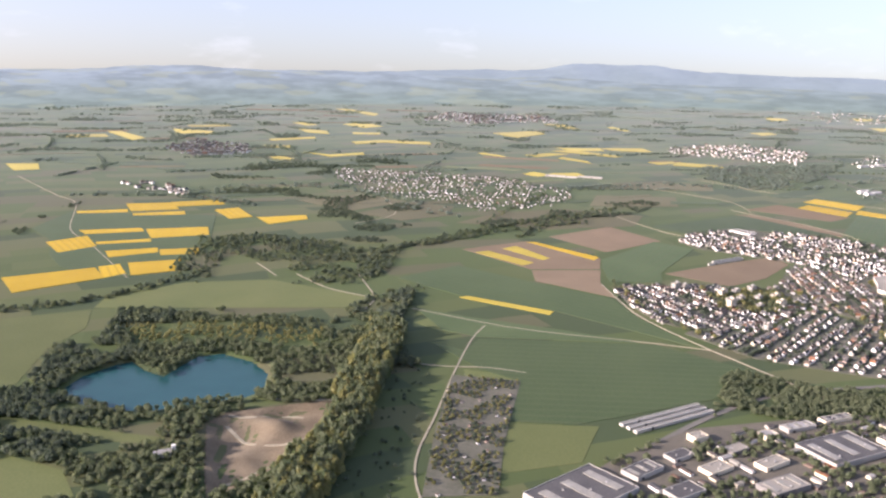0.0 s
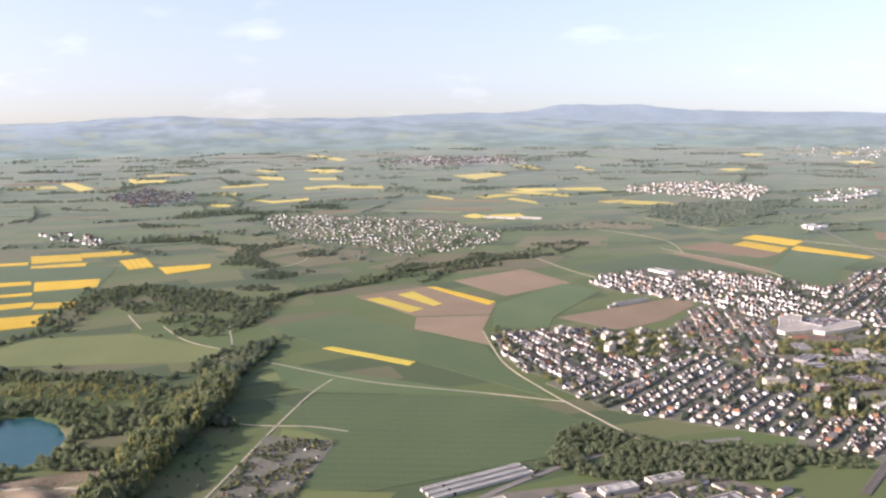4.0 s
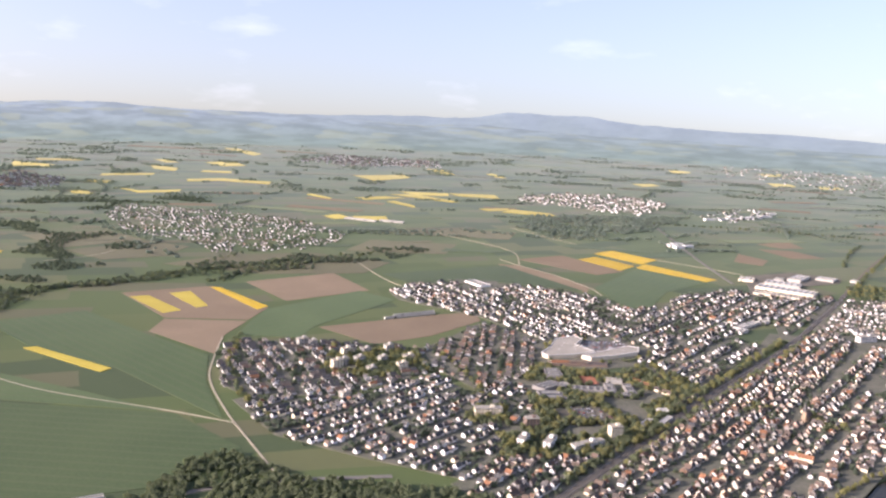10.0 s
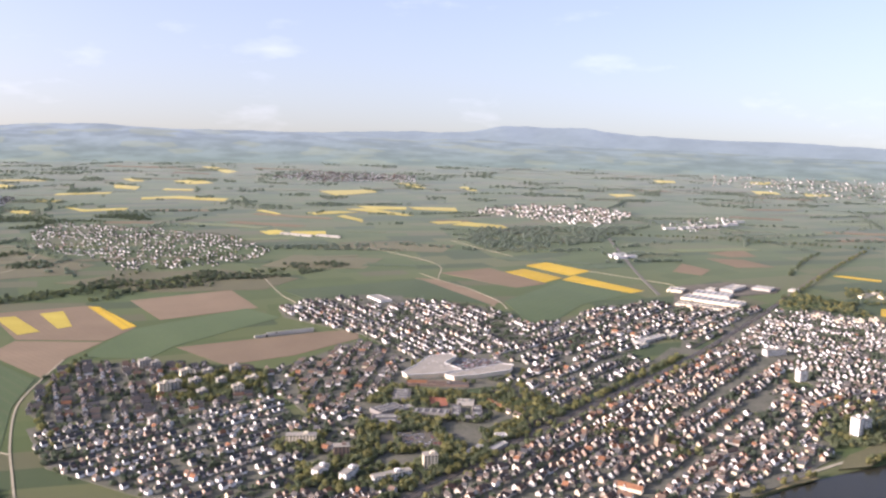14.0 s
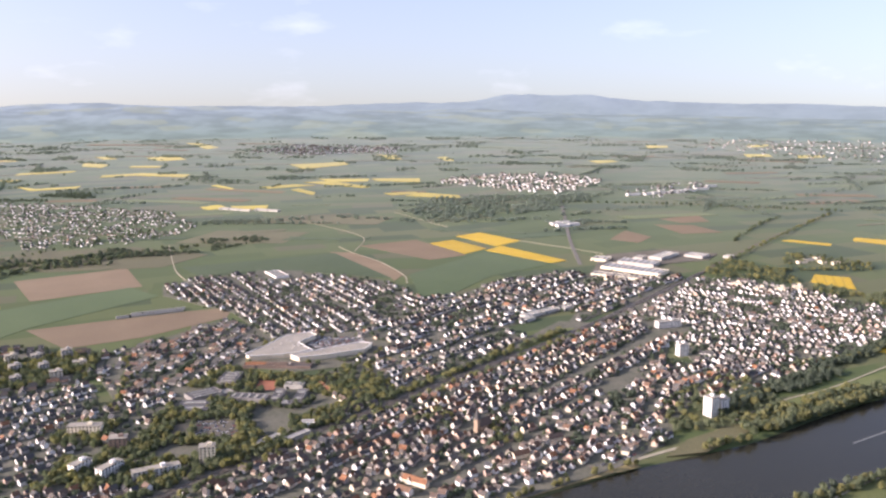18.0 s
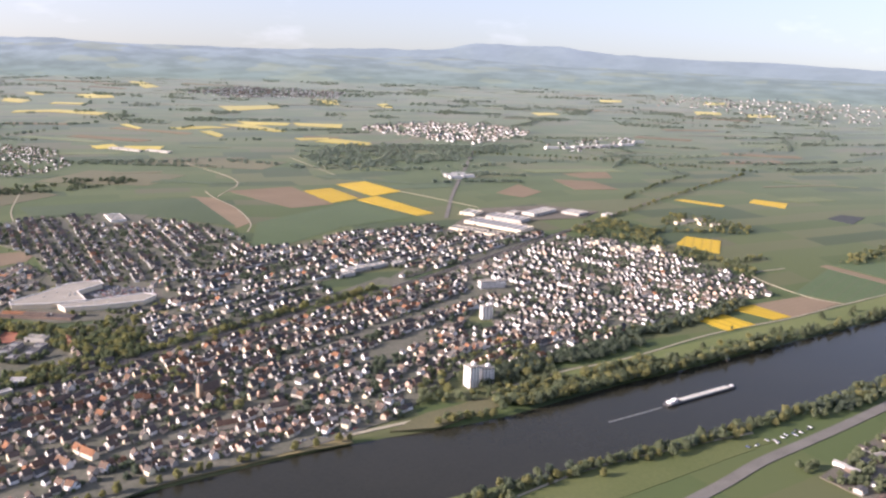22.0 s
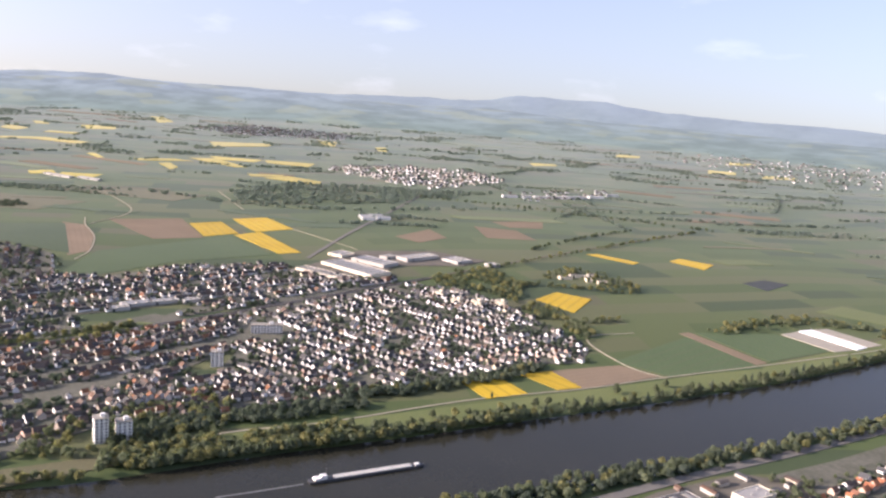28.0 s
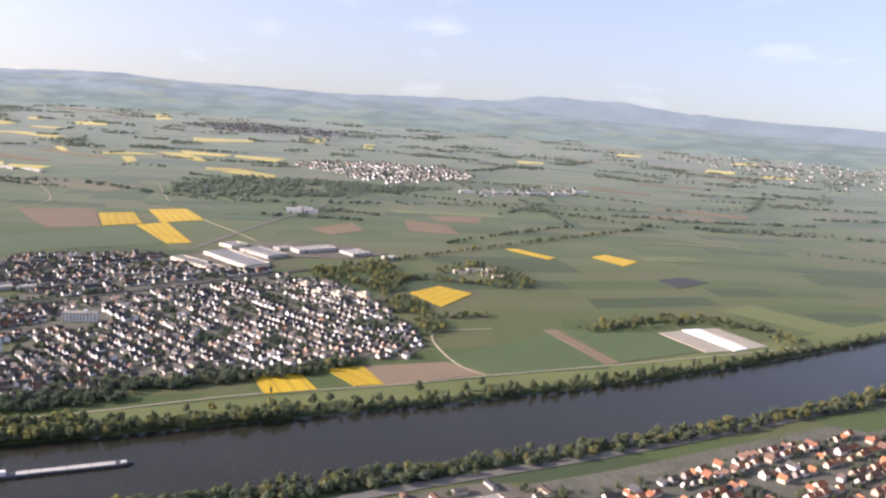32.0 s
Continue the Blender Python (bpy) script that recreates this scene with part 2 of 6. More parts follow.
M_BALLAST = material("rail_ballast", (0.110, 0.095, 0.068), (0.165, 0.142, 0.105), rough=0.95, scale=0.2, fine=3.0)
M_STEEL = material("rail_steel", (0.25, 0.22, 0.20), (0.35, 0.32, 0.30), rough=0.45, metal=0.8)
M_PLASTER = palette("house_render", ((0.72, 0.70, 0.66), (0.80, 0.79, 0.76), (0.50, 0.45, 0.38), (0.78, 0.77, 0.75), (0.38, 0.35, 0.32), (0.78, 0.70, 0.50), (0.80, 0.79, 0.77), (0.60, 0.44, 0.34)), vary="object")
M_PLASTER_J = palette("house_render_rows", ((0.66, 0.645, 0.60), (0.76, 0.75, 0.715), (0.46, 0.43, 0.37), (0.74, 0.73, 0.70), (0.33, 0.315, 0.29), (0.77, 0.76, 0.73), (0.40, 0.375, 0.33)))
M_PLASTER_OLD = palette("old_house_render", ((0.62, 0.56, 0.46), (0.74, 0.72, 0.67), (0.48, 0.40, 0.31), (0.66, 0.58, 0.42), (0.34, 0.30, 0.27), (0.70, 0.66, 0.58), (0.52, 0.38, 0.29)))
DARK_TILES = ((0.084, 0.082, 0.077), (0.104, 0.093, 0.082), (0.072, 0.073, 0.076), (0.122, 0.098, 0.082), (0.098, 0.095, 0.090), (0.138, 0.100, 0.078), (0.082, 0.082, 0.082))
RED_TILES = ((0.152, 0.096, 0.066), (0.115, 0.088, 0.072), (0.225, 0.112, 0.062), (0.095, 0.082, 0.072), (0.135, 0.102, 0.080), (0.108, 0.093, 0.083))
M_DARK = palette("dark_roof_tiles", DARK_TILES, vary="object", rough=0.85, spec=0.15)
M_RED = palette("clay_roof_tiles", RED_TILES, vary="object", rough=0.85, spec=0.15)
M_DARK_J = palette("dark_roof_tiles_rows", DARK_TILES, rough=0.85, spec=0.15)
M_RED_J = palette("clay_roof_tiles_rows", RED_TILES, rough=0.85, spec=0.15)
CLAY_TILES = ((0.36, 0.145, 0.070), (0.30, 0.125, 0.068), (0.23, 0.115, 0.072), (0.40, 0.175, 0.085), (0.17, 0.105, 0.078))
M_CLAY = palette("bright_clay_tiles", CLAY_TILES, vary="object", rough=0.85, spec=0.15)
M_CLAY_J = palette("bright_clay_tiles_rows", CLAY_TILES, rough=0.85, spec=0.15)
M_BRICK = material("chimney_brick", (0.25, 0.12, 0.08), (0.35, 0.18, 0.12), rough=0.9, fine=6.0)
M_WHITE = material("white_render", (0.7, 0.68, 0.63), (0.77, 0.75, 0.7), rough=0.8, scale=0.1, fine=1.0)
M_CREAM = material("cream_render", (0.66, 0.58, 0.42), (0.72, 0.65, 0.50), rough=0.8, scale=0.1, fine=1.0)
M_GREYWALL = material("grey_cladding", (0.36, 0.345, 0.305), (0.46, 0.44, 0.39), rough=0.6, scale=0.1, fine=1.5)
M_DULLWALL = material("weathered_concrete_panels", (0.19, 0.18, 0.165), (0.26, 0.245, 0.225), rough=0.85, scale=0.15, fine=1.2)
M_FLAT = material("gravelled_flat_roof", (0.25, 0.232, 0.19), (0.35, 0.322, 0.265), rough=0.9, scale=0.08, fine=1.2)
M_METALROOF = material("pale_metal_roof", (0.29, 0.276, 0.245), (0.39, 0.372, 0.33), rough=0.5, scale=0.1, fine=1.0, spec=0.4)
M_GLASSROOF = material("greenhouse_glass", (0.24, 0.225, 0.18), (0.35, 0.33, 0.27), rough=0.25, scale=0.2, fine=1.0, spec=0.6)
M_PANE = material("window_glass", (0.03, 0.035, 0.04), (0.05, 0.055, 0.06), rough=0.1, spec=0.6)
M_FOIL = material("white_crop_foil", (0.80, 0.80, 0.79), (0.86, 0.86, 0.85), rough=0.5, scale=0.1, fine=1.0)
M_FOILGREY = material("dull_crop_net", (0.3, 0.275, 0.21), (0.38, 0.345, 0.27), rough=0.8, scale=0.1, fine=1.0)
# leaves of far trees, with haze painted in as a pale bluish tone
M_LEAF_HAZY = leafy(material("hazy_far_leaves", (0.175, 0.215, 0.185), (0.205, 0.240, 0.205), rough=0.9, scale=0.004, fine=0.1, vary="island", spread=0.10, sheen=1.0))
M_PLOTS = material("gardens_and_lanes", (0.086, 0.090, 0.060), (0.150, 0.142, 0.108), rough=0.9, scale=0.06, fine=0.35)
M_BARK = material("bark", (0.10, 0.08, 0.06), (0.16, 0.13, 0.10), rough=0.95, fine=5.0)
M_LEAF = leafy(material("spring_leaves", (0.130, 0.154, 0.092), (0.176, 0.196, 0.116), rough=0.95, scale=0.02, fine=1.5, vary="island", spread=0.12, spec=0.1))
M_LEAF_DARK = leafy(material("dark_leaves", (0.100, 0.126, 0.094), (0.134, 0.158, 0.112), rough=0.95, scale=0.03, fine=1.5, vary="island", spread=0.15, spec=0.1))
M_LEAF_GOLD = leafy(material("budding_leaves", (0.205, 0.202, 0.090), (0.255, 0.240, 0.110), rough=0.95, scale=0.03, fine=1.5, vary="island", spread=0.12, spec=0.1))
M_HULL = material("barge_hull", (0.045, 0.048, 0.052), (0.07, 0.072, 0.075), rough=0.5)
M_HATCH = material("pale_hatch_cover", (0.42, 0.41, 0.36), (0.54, 0.52, 0.46), rough=0.6, scale=0.2)
M_FOAM = material("wake_foam", (0.14, 0.145, 0.13), (0.22, 0.22, 0.2), rough=0.6, scale=0.2, fine=1.0)
M_PAINT = palette("car_paint", ((0.75, 0.75, 0.74), (0.10, 0.10, 0.11), (0.45, 0.46, 0.47), (0.80, 0.80, 0.80), (0.07, 0.10, 0.20), (0.35, 0.05, 0.04)), rough=0.3, vary="object", spec=0.5)
M_TYRE = material("tyre_rubber", (0.02, 0.02, 0.02), (0.03, 0.03, 0.03), rough=0.9)


# ---- building blocks ----
rnd = random.Random(7)
nrs = np.random.RandomState(5)


def part(name, bm, mat, parent=None, label=""):
    """Links a bmesh as one mesh object, under a thing where parent is given."""
    me = bpy.data.meshes.new(name)
    bm.normal_update()
    bm.to_mesh(me)
    bm.free()
    me.materials.append(mat)
    ob = new(name, me)
    if parent:
        ob.parent = parent
    return tagged(ob, label)


def empty(name, m, label, category, group=""):
    ob = new(name)
    ob.matrix_basis = m
    return tagged(ob, label, category, group)


def box(bm, x, y, z, sx, sy, sz, bevel=0.0):
    """A box with its base's middle at x, y, z."""
    r = bmesh.ops.create_cube(bm, size=1, matrix=Matrix.Translation((x, y, z + sz / 2)) @ Matrix.Diagonal((sx, sy, sz, 1)))
    if bevel:
        es = list({e for v in r["verts"] for e in v.link_edges})
        bmesh.ops.bevel(bm, geom=es, offset=bevel, segments=1, affect="EDGES")
    return bm


def prism(bm, points, z0, z1):
    """An upright prism over a plan outline."""
    a = [bm.verts.new((x, y, z0)) for x, y in points]
    b = [bm.verts.new((x, y, z1)) for x, y in points]
    n = len(a)
    faces = [bm.faces.new(b), bm.faces.new(a[::-1])] + [bm.faces.new((a[i], a[(i + 1) % n], b[(i + 1) % n], b[i])) for i in range(n)]
    bmesh.ops.recalc_face_normals(bm, faces=faces)
    return bm


def arrays(name, verts, tris, mats, slots=None, label="", category="", kind="stuff", smooth=False):
    """A mesh from arrays of corners and triangles."""
    me = bpy.data.meshes.new(name)
    n = len(tris)
    me.vertices.add(len(verts))
    me.vertices.foreach_set("co", np.asarray(verts, np.float32).ravel())
    me.loops.add(3 * n)
    me.loops.foreach_set("vertex_index", np.asarray(tris, np.int32).ravel())
    me.polygons.add(n)
    me.polygons.foreach_set("loop_start", np.arange(0, 3 * n, 3, dtype=np.int32))
    for m in mats:
        me.materials.append(m)
    if slots is not None:
        me.polygons.foreach_set("material_index", np.asarray(slots, np.int32))
    me.polygons.foreach_set("use_smooth", np.full(n, smooth))
    me.update(calc_edges=True)
    me.validate()
    return tagged(new(name, me), label, category, "", kind)


def inside(points, x, y):
    """Which of the places x, y (arrays) lie in the outline."""
    x, y = np.asarray(x, float), np.asarray(y, float)
    hit = np.zeros(x.shape, bool)
    n = len(points)
    for i in range(n):
        (x0, y0), (x1, y1) = points[i], points[(i + 1) % n]
        cross = ((y0 > y) != (y1 > y)) & (x < (x1 - x0) * (y - y0) / ((y1 - y0) or 1e-9) + x0)
        hit ^= cross
    return hit


def off_line(points, x, y):
    """The distance of places from a polyline."""
    x, y = np.asarray(x, float), np.asarray(y, float)
    best = np.full(x.shape, 1e9)
    for (x0, y0), (x1, y1) in zip(points, points[1:]):
        dx, dy = x1 - x0, y1 - y0
        u = np.clip(((x - x0) * dx + (y - y0) * dy) / (dx * dx + dy * dy), 0, 1)
        best = np.minimum(best, np.hypot(x - x0 - u * dx, y - y0 - u * dy))
    return best


def curve(points, step=6.0):
    """A polyline rounded off through its points."""
    p = [Vector(q) for q in points]
    p = [2 * p[0] - p[1]] + p + [2 * p[-1] - p[-2]]
    out = []
    for a, b, c, d in zip(p, p[1:], p[2:], p[3:]):
        n = max(2, int((c - b).length / step))
        for i in range(n):
            t = i / n
            out.append(0.5 * (2 * b + (c - a) * t + (2 * a - 5 * b + 4 * c - d) * t * t + (3 * b - a - 3 * c + d) * t ** 3))
    out.append(p[-2])
    return [(q.x, q.y) for q in out]


def ribbon(name, points, width, z0, z1, mat, label, category, kind="structure", drape=False):
    """A strip of the given width and thickness along a rounded line."""
    line = curve(points)
    bm = bmesh.new()
    rows = []
    for i, (x, y) in enumerate(line):
        ax, ay = line[max(0, i - 1)]
        bx, by = line[min(len(line) - 1, i + 1)]
        d = math.hypot(bx - ax, by - ay) or 1
        nx, ny = -(by - ay) / d * width / 2, (bx - ax) / d * width / 2
        up = float(height([x], [y])[0]) if drape else 0.0
        rows.append([bm.verts.new((q[0], q[1], q[2] + up)) for q in ((x + nx, y + ny, z0), (x + nx, y + ny, z1), (x - nx, y - ny, z1), (x - nx, y - ny, z0))])
    for a, b in zip(rows, rows[1:]):
        for k in range(3):
            bm.faces.new((a[k], a[k + 1], b[k + 1], b[k]))
    bmesh.ops.recalc_face_normals(bm, faces=bm.faces)
    return tagged(part(name, bm, mat, None, label), "", category, "", kind)


# ---- the lie of the land ----
RIVER = curve(((120, -110), (130, 40), (170, 160), (240, 255), (330, 335), (420, 400), (560, 480), (640, 545), (720, 600), (800, 650), (880, 699), (960, 752), (1050, 812), (1150, 887), (1260, 985), (1420, 1140), (1700, 1420)), 12)
RIVER_HALF = 38.0
LAKE = ((-222, 562), (-217, 588), (-202, 609), (-192, 617), (-179, 600), (-163, 589), (-157, 607), (-149, 627), (-133, 633), (-109, 617), (-95, 595), (-93, 564), (-106, 550), (-134, 545), (-156, 532), (-181, 534), (-205, 545))
QUARRY = ((-117, 509), (-108, 525), (-85, 532), (-39, 548), (-35, 530), (-48, 477), (-75, 443), (-89, 425), (-97, 415), (-106, 450))


def half_width(x, y):
    x = np.asarray(x, float)
    return RIVER_HALF - 6 * np.clip((x - 700) / 300, -0.6, 0.6) - 8 * np.exp(-((x - 765) / 50) ** 2)


def height(x, y):
    """The ground's height: flat, with the river's bed, the lake and the quarry cut in."""
    x, y = np.asarray(x, float), np.asarray(y, float)
    z = np.zeros(x.shape)
    d = off_line(RIVER, x, y) - half_width(x, y)
    z = z - 2.6 * np.clip((3.0 - d) / 6.0, 0, 1)
    near = off_line(LAKE + LAKE[:1], x, y)
    within = inside(LAKE, x, y)
    z = z - 4.0 * np.clip((np.where(within, near, -near) + 5) / 8, 0, 1)
    pit = inside(QUARRY, x, y)
    rim = off_line(QUARRY + QUARRY[:1], x, y)
    bumps = 1.8 * np.sin(x * 0.09 + 1.2 + 0.8 * np.sin(y * 0.06)) * np.sin(y * 0.08 + 0.4) + 0.6 * np.sin(x * 0.21 + 1.5 * np.sin(y * 0.11))
    z = z + np.where(pit, np.clip(rim / 8, 0, 1) * (-3.0 + bumps) + 4.5 * np.exp(-((x + 72) ** 2 + (y - 508) ** 2) / 180), 0)
    return z


def axis(lo, hi, step, out_lo, out_hi):
    a = list(np.arange(lo, hi + step, step))
    s, v = step, a[-1]
    while v < out_hi:
        s *= 1.35
        v += s
        a.append(v)
    s, v, b = step, lo, []
    while v > out_lo:
        s *= 1.35
        v -= s
        b.append(v)
    return np.array(b[::-1] + a)


gx, gy = axis(-270, 1290, 5.5, -16000, 16000), axis(-110, 1050, 5.5, -9000, 16000)
GX, GY = np.meshgrid(gx, gy)
GZ = height(GX.ravel(), GY.ravel())
gv = np.c_[GX.ravel(), GY.ravel(), GZ]
nx_, ny_ = len(gx), len(gy)
gi = (np.arange(ny_ - 1)[:, None] * nx_ + np.arange(nx_ - 1)).ravel()
ground = arrays("ground", gv, np.r_[np.c_[gi, gi + 1, gi + nx_ + 1], np.c_[gi, gi + nx_ + 1, gi + nx_]], [M_GROUND], None, "green meadows and young crops in a patchwork to the hills", "ground", "structure")
ground.data.polygons.foreach_set("use_smooth", np.ones(len(ground.data.polygons), bool))

ribbon("river", RIVER[::3], 92, -2.2, -1.2, M_RIVER, "wide grey-brown river between wooded banks", "river")
bm = prism(bmesh.new(), [(-157 + (x + 157) * 1.06, 585 + (y - 585) * 1.06) for x, y in LAKE], -2.2, -1.5)
tagged(part("lake", bm, M_LAKE), "turquoise blue gravel-pit lake among woods", "lake", "", "structure")

# the sand of the quarry, on the cut ground
qx, qy = np.meshgrid(np.arange(-122, -28, 1.6), np.arange(408, 556, 1.6))
qz = height(qx.ravel(), qy.ravel()) + 0.15
qi = (np.arange(qx.shape[0] - 1)[:, None] * qx.shape[1] + np.arange(qx.shape[1] - 1)).ravel()
qt = np.r_[np.c_[qi, qi + 1, qi + qx.shape[1] + 1], np.c_[qi, qi + qx.shape[1] + 1, qi + qx.shape[1]]]
mid = np.c_[qx.ravel(), qy.ravel()][qt].mean(1)
arrays("sand_quarry", np.c_[qx.ravel(), qy.ravel(), qz], qt[inside(QUARRY, mid[:, 0], mid[:, 1])], [M_SAND], None, "bare sand quarry with heaps and haul roads", "quarry", "structure")

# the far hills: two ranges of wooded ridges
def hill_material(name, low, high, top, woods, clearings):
    """Woods and clearings of the backdrop; the haze of miles of bluish air is painted as a dim glow, greener at the
    foot.
    """
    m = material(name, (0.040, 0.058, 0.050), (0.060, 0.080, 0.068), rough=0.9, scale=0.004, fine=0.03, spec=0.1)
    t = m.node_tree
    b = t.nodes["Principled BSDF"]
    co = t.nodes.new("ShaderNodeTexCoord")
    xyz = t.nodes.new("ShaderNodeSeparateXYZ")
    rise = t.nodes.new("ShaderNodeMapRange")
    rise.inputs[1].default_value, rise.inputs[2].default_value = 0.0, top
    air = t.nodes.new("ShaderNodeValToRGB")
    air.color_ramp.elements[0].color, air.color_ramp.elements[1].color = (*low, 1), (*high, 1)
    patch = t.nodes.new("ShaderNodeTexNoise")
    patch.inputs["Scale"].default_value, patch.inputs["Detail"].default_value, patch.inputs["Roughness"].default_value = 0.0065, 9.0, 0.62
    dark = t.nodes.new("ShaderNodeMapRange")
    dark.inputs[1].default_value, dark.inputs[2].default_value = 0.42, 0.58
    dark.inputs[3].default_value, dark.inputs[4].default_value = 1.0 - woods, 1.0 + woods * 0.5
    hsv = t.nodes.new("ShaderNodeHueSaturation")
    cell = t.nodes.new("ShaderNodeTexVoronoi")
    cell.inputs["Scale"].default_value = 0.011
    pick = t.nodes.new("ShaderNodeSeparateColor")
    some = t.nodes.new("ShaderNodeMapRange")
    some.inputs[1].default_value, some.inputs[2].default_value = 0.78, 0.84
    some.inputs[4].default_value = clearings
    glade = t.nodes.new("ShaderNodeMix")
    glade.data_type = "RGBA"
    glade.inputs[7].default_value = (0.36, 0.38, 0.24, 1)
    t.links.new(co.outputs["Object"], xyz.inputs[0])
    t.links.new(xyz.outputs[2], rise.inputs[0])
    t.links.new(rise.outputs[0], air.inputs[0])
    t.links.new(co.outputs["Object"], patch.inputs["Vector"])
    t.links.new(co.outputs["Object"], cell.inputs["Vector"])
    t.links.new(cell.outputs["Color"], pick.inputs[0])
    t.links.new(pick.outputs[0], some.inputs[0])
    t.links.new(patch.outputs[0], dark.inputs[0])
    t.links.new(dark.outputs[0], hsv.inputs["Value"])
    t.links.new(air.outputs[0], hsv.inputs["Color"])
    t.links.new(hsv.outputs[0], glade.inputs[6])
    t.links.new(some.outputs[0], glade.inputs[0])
    # the haze goes into emission, so the hills glow without being lit
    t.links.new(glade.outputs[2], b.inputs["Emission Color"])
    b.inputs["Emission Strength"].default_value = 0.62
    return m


M_HILL = hill_material("hazed_mountain_woods", (0.270, 0.325, 0.345), (0.300, 0.355, 0.405), 100.0, 0.08, 0.0)
M_FOOT = hill_material("hazed_foothill_woods", (0.205, 0.262, 0.225), (0.300, 0.355, 0.395), 75.0, 0.22, 0.4)


def ridge(name, radius, depth, profile, seed, label, mat, steep=1.4):
    """A ridge along an arc round the walk's middle; profile(bearing) gives its height."""
    nb, nd = 260, 14
    bs = np.radians(np.linspace(-62, 62, nb))
    vs = []
    for j in range(nd):
        u = j / (nd - 1)
        r = radius + depth * u
        for b in bs:
            n1 = noise.noise((b * 9, u * 3, seed)) + 0.5 * noise.noise((b * 30, u * 5, seed + 3)) + 0.25 * noise.noise((b * 80, u * 9, seed + 5))
            h = (profile(math.degrees(b)) * (1 + 0.16 * n1)) * math.sin(min(1.0, u * 1.25) * math.pi / 2) ** steep - 3 * (1 - u)
            vs.append((500 + r * math.sin(b), 150 + r * math.cos(b), h))
    i = (np.arange(nd - 1)[:, None] * nb + np.arange(nb - 1)).ravel()
    ob = arrays(name, np.array(vs), np.r_[np.c_[i, i + 1, i + nb + 1], np.c_[i, i + nb + 1, i + nb]], [mat], None, label, "hills", "structure")
    ob.data.polygons.foreach_set("use_smooth", np.ones(len(ob.data.polygons), bool))
    return ob


def high_range(b):
    peaks = ((4.7, 30, 2.2), (9.3, 30, 2.4), (7, 26, 9), (15, 20, 9), (30, 22, 14), (-4, 20, 7))
    return 48 + sum(h * math.exp(-((b - c) / w) ** 2) for c, h, w in peaks)


def low_range(b):
    return 62 + 26 * math.exp(-((b + 19) / 8) ** 2) + 18 * math.exp(-((b + 40) / 12) ** 2) - 30 * math.exp(-((b - 25) / 20) ** 2)


ridge("backdrop_hills", 3900, 480, high_range, 2.0, "blue-grey wooded mountain range on the horizon with painted haze", M_HILL)
ridge("backdrop_foothills", 2950, 1150, low_range, 9.0, "low wooded foothills with clearings and painted haze before the mountains", M_FOOT, 2.1)


# ---- fields, tracks and railway ----
CROPS = {"rape": ("rapeseed_field", M_RAPE, 0.34, "bright yellow rapeseed field in full flower"),
         "soil": ("ploughed_field", M_SOIL, 0.10, "bare brown ploughed field with drill lines"),
         "cereal": ("cereal_field", M_CEREAL, 0.14, "deep green field of young cereal with tramlines"),
         "meadow": ("meadow", M_MEADOW, 0.07, "light green mown meadow"),
         "foil": ("foil_covered_field", M_FOIL, 0.5, "strip of field under white crop foil"),
         "net": ("net_covered_field", M_FOILGREY, 0.3, "field under dull grey-brown crop netting"),
         "yard": ("yard", M_YARD, 0.05, "paved works yard with worn grey surface"),
         "sheet": ("covered_field", M_DARKFOIL, 0.16, "field under dark blue-grey crop sheeting"),
         "plots": ("town_ground", M_PLOTS, 0.03, "gardens, lanes and yards between the houses"),
         "paled": ("rapeseed_field", M_RAPE_PALE, 0.34, "pale yellow rapeseed field past full flower"),
         "fallow": ("fallow_field", M_ROUGH, 0.08, "olive-brown fallow grassland"),
         "dry": ("dry_grass", M_DRY, 0.08, "dry tan grass by the river"),
         "court": ("sports_court", M_COURT, 0.12, "red clay sports court of the school"),
         "brush": ("rough_grass", M_MEADOW, 0.05, "rough yellow-green grass by the river")}


layers = [0]


def crop(points, sort):
    """A field as a low slab, with its own x along its longest edge."""
    # past y 1450 rape takes the paler yellow, haze put into its colour
    if sort == "rape" and points[0][1] > 1450:
        sort = "paled"
    name, mat, h, label = CROPS[sort]
    n = len(points)
    k = max(range(n), key=lambda i: math.dist(points[i], points[(i + 1) % n]))
    (x0, y0), (x1, y1) = points[k], points[(k + 1) % n]
    turn = math.atan2(y1 - y0, x1 - x0)
    m = Matrix.Translation((x0, y0, 0)) @ Matrix.Rotation(turn, 4, "Z")
    inv = m.inverted()
    local = [tuple((inv @ Vector((x, y, 0)))[:2]) for x, y in points]
    layers[0] += 1
    ob = part(name, prism(bmesh.new(), local, -0.3, h + 0.0012 * layers[0]), mat)
    ob.matrix_basis = m
    if sort in ("rape", "paled", "soil", "foil", "net"):
        return tagged(ob, label, "field", label.split(" field")[0] + " fields" if sort in ("rape", "paled", "soil") else "")
    return tagged(ob, label, "field" if sort not in ("yard", "court") else sort, "", "structure")

crop(((-378, 1226), (-319, 1239), (-297, 1190), (-356, 1174)), "rape")
crop(((-320, 1243), (-257, 1265), (-244, 1230), (-307, 1210)), "rape")
crop(((-426, 1170), (-364, 1186), (-358, 1166), (-419, 1155)), "rape")
crop(((-350, 1159), (-287, 1178), (-281, 1155), (-345, 1144)), "rape")
crop(((-250, 1189), (-221, 1207), (-192, 1145), (-218, 1129)), "rape")
crop(((-186, 1142), (-125, 1160), (-120, 1134), (-165, 1100)), "rape")
crop(((-382, 1053), (-313, 1069), (-304, 1050), (-367, 1032)), "rape")
crop(((-306, 1063), (-236, 1079), (-225, 1035), (-287, 1014)), "rape")
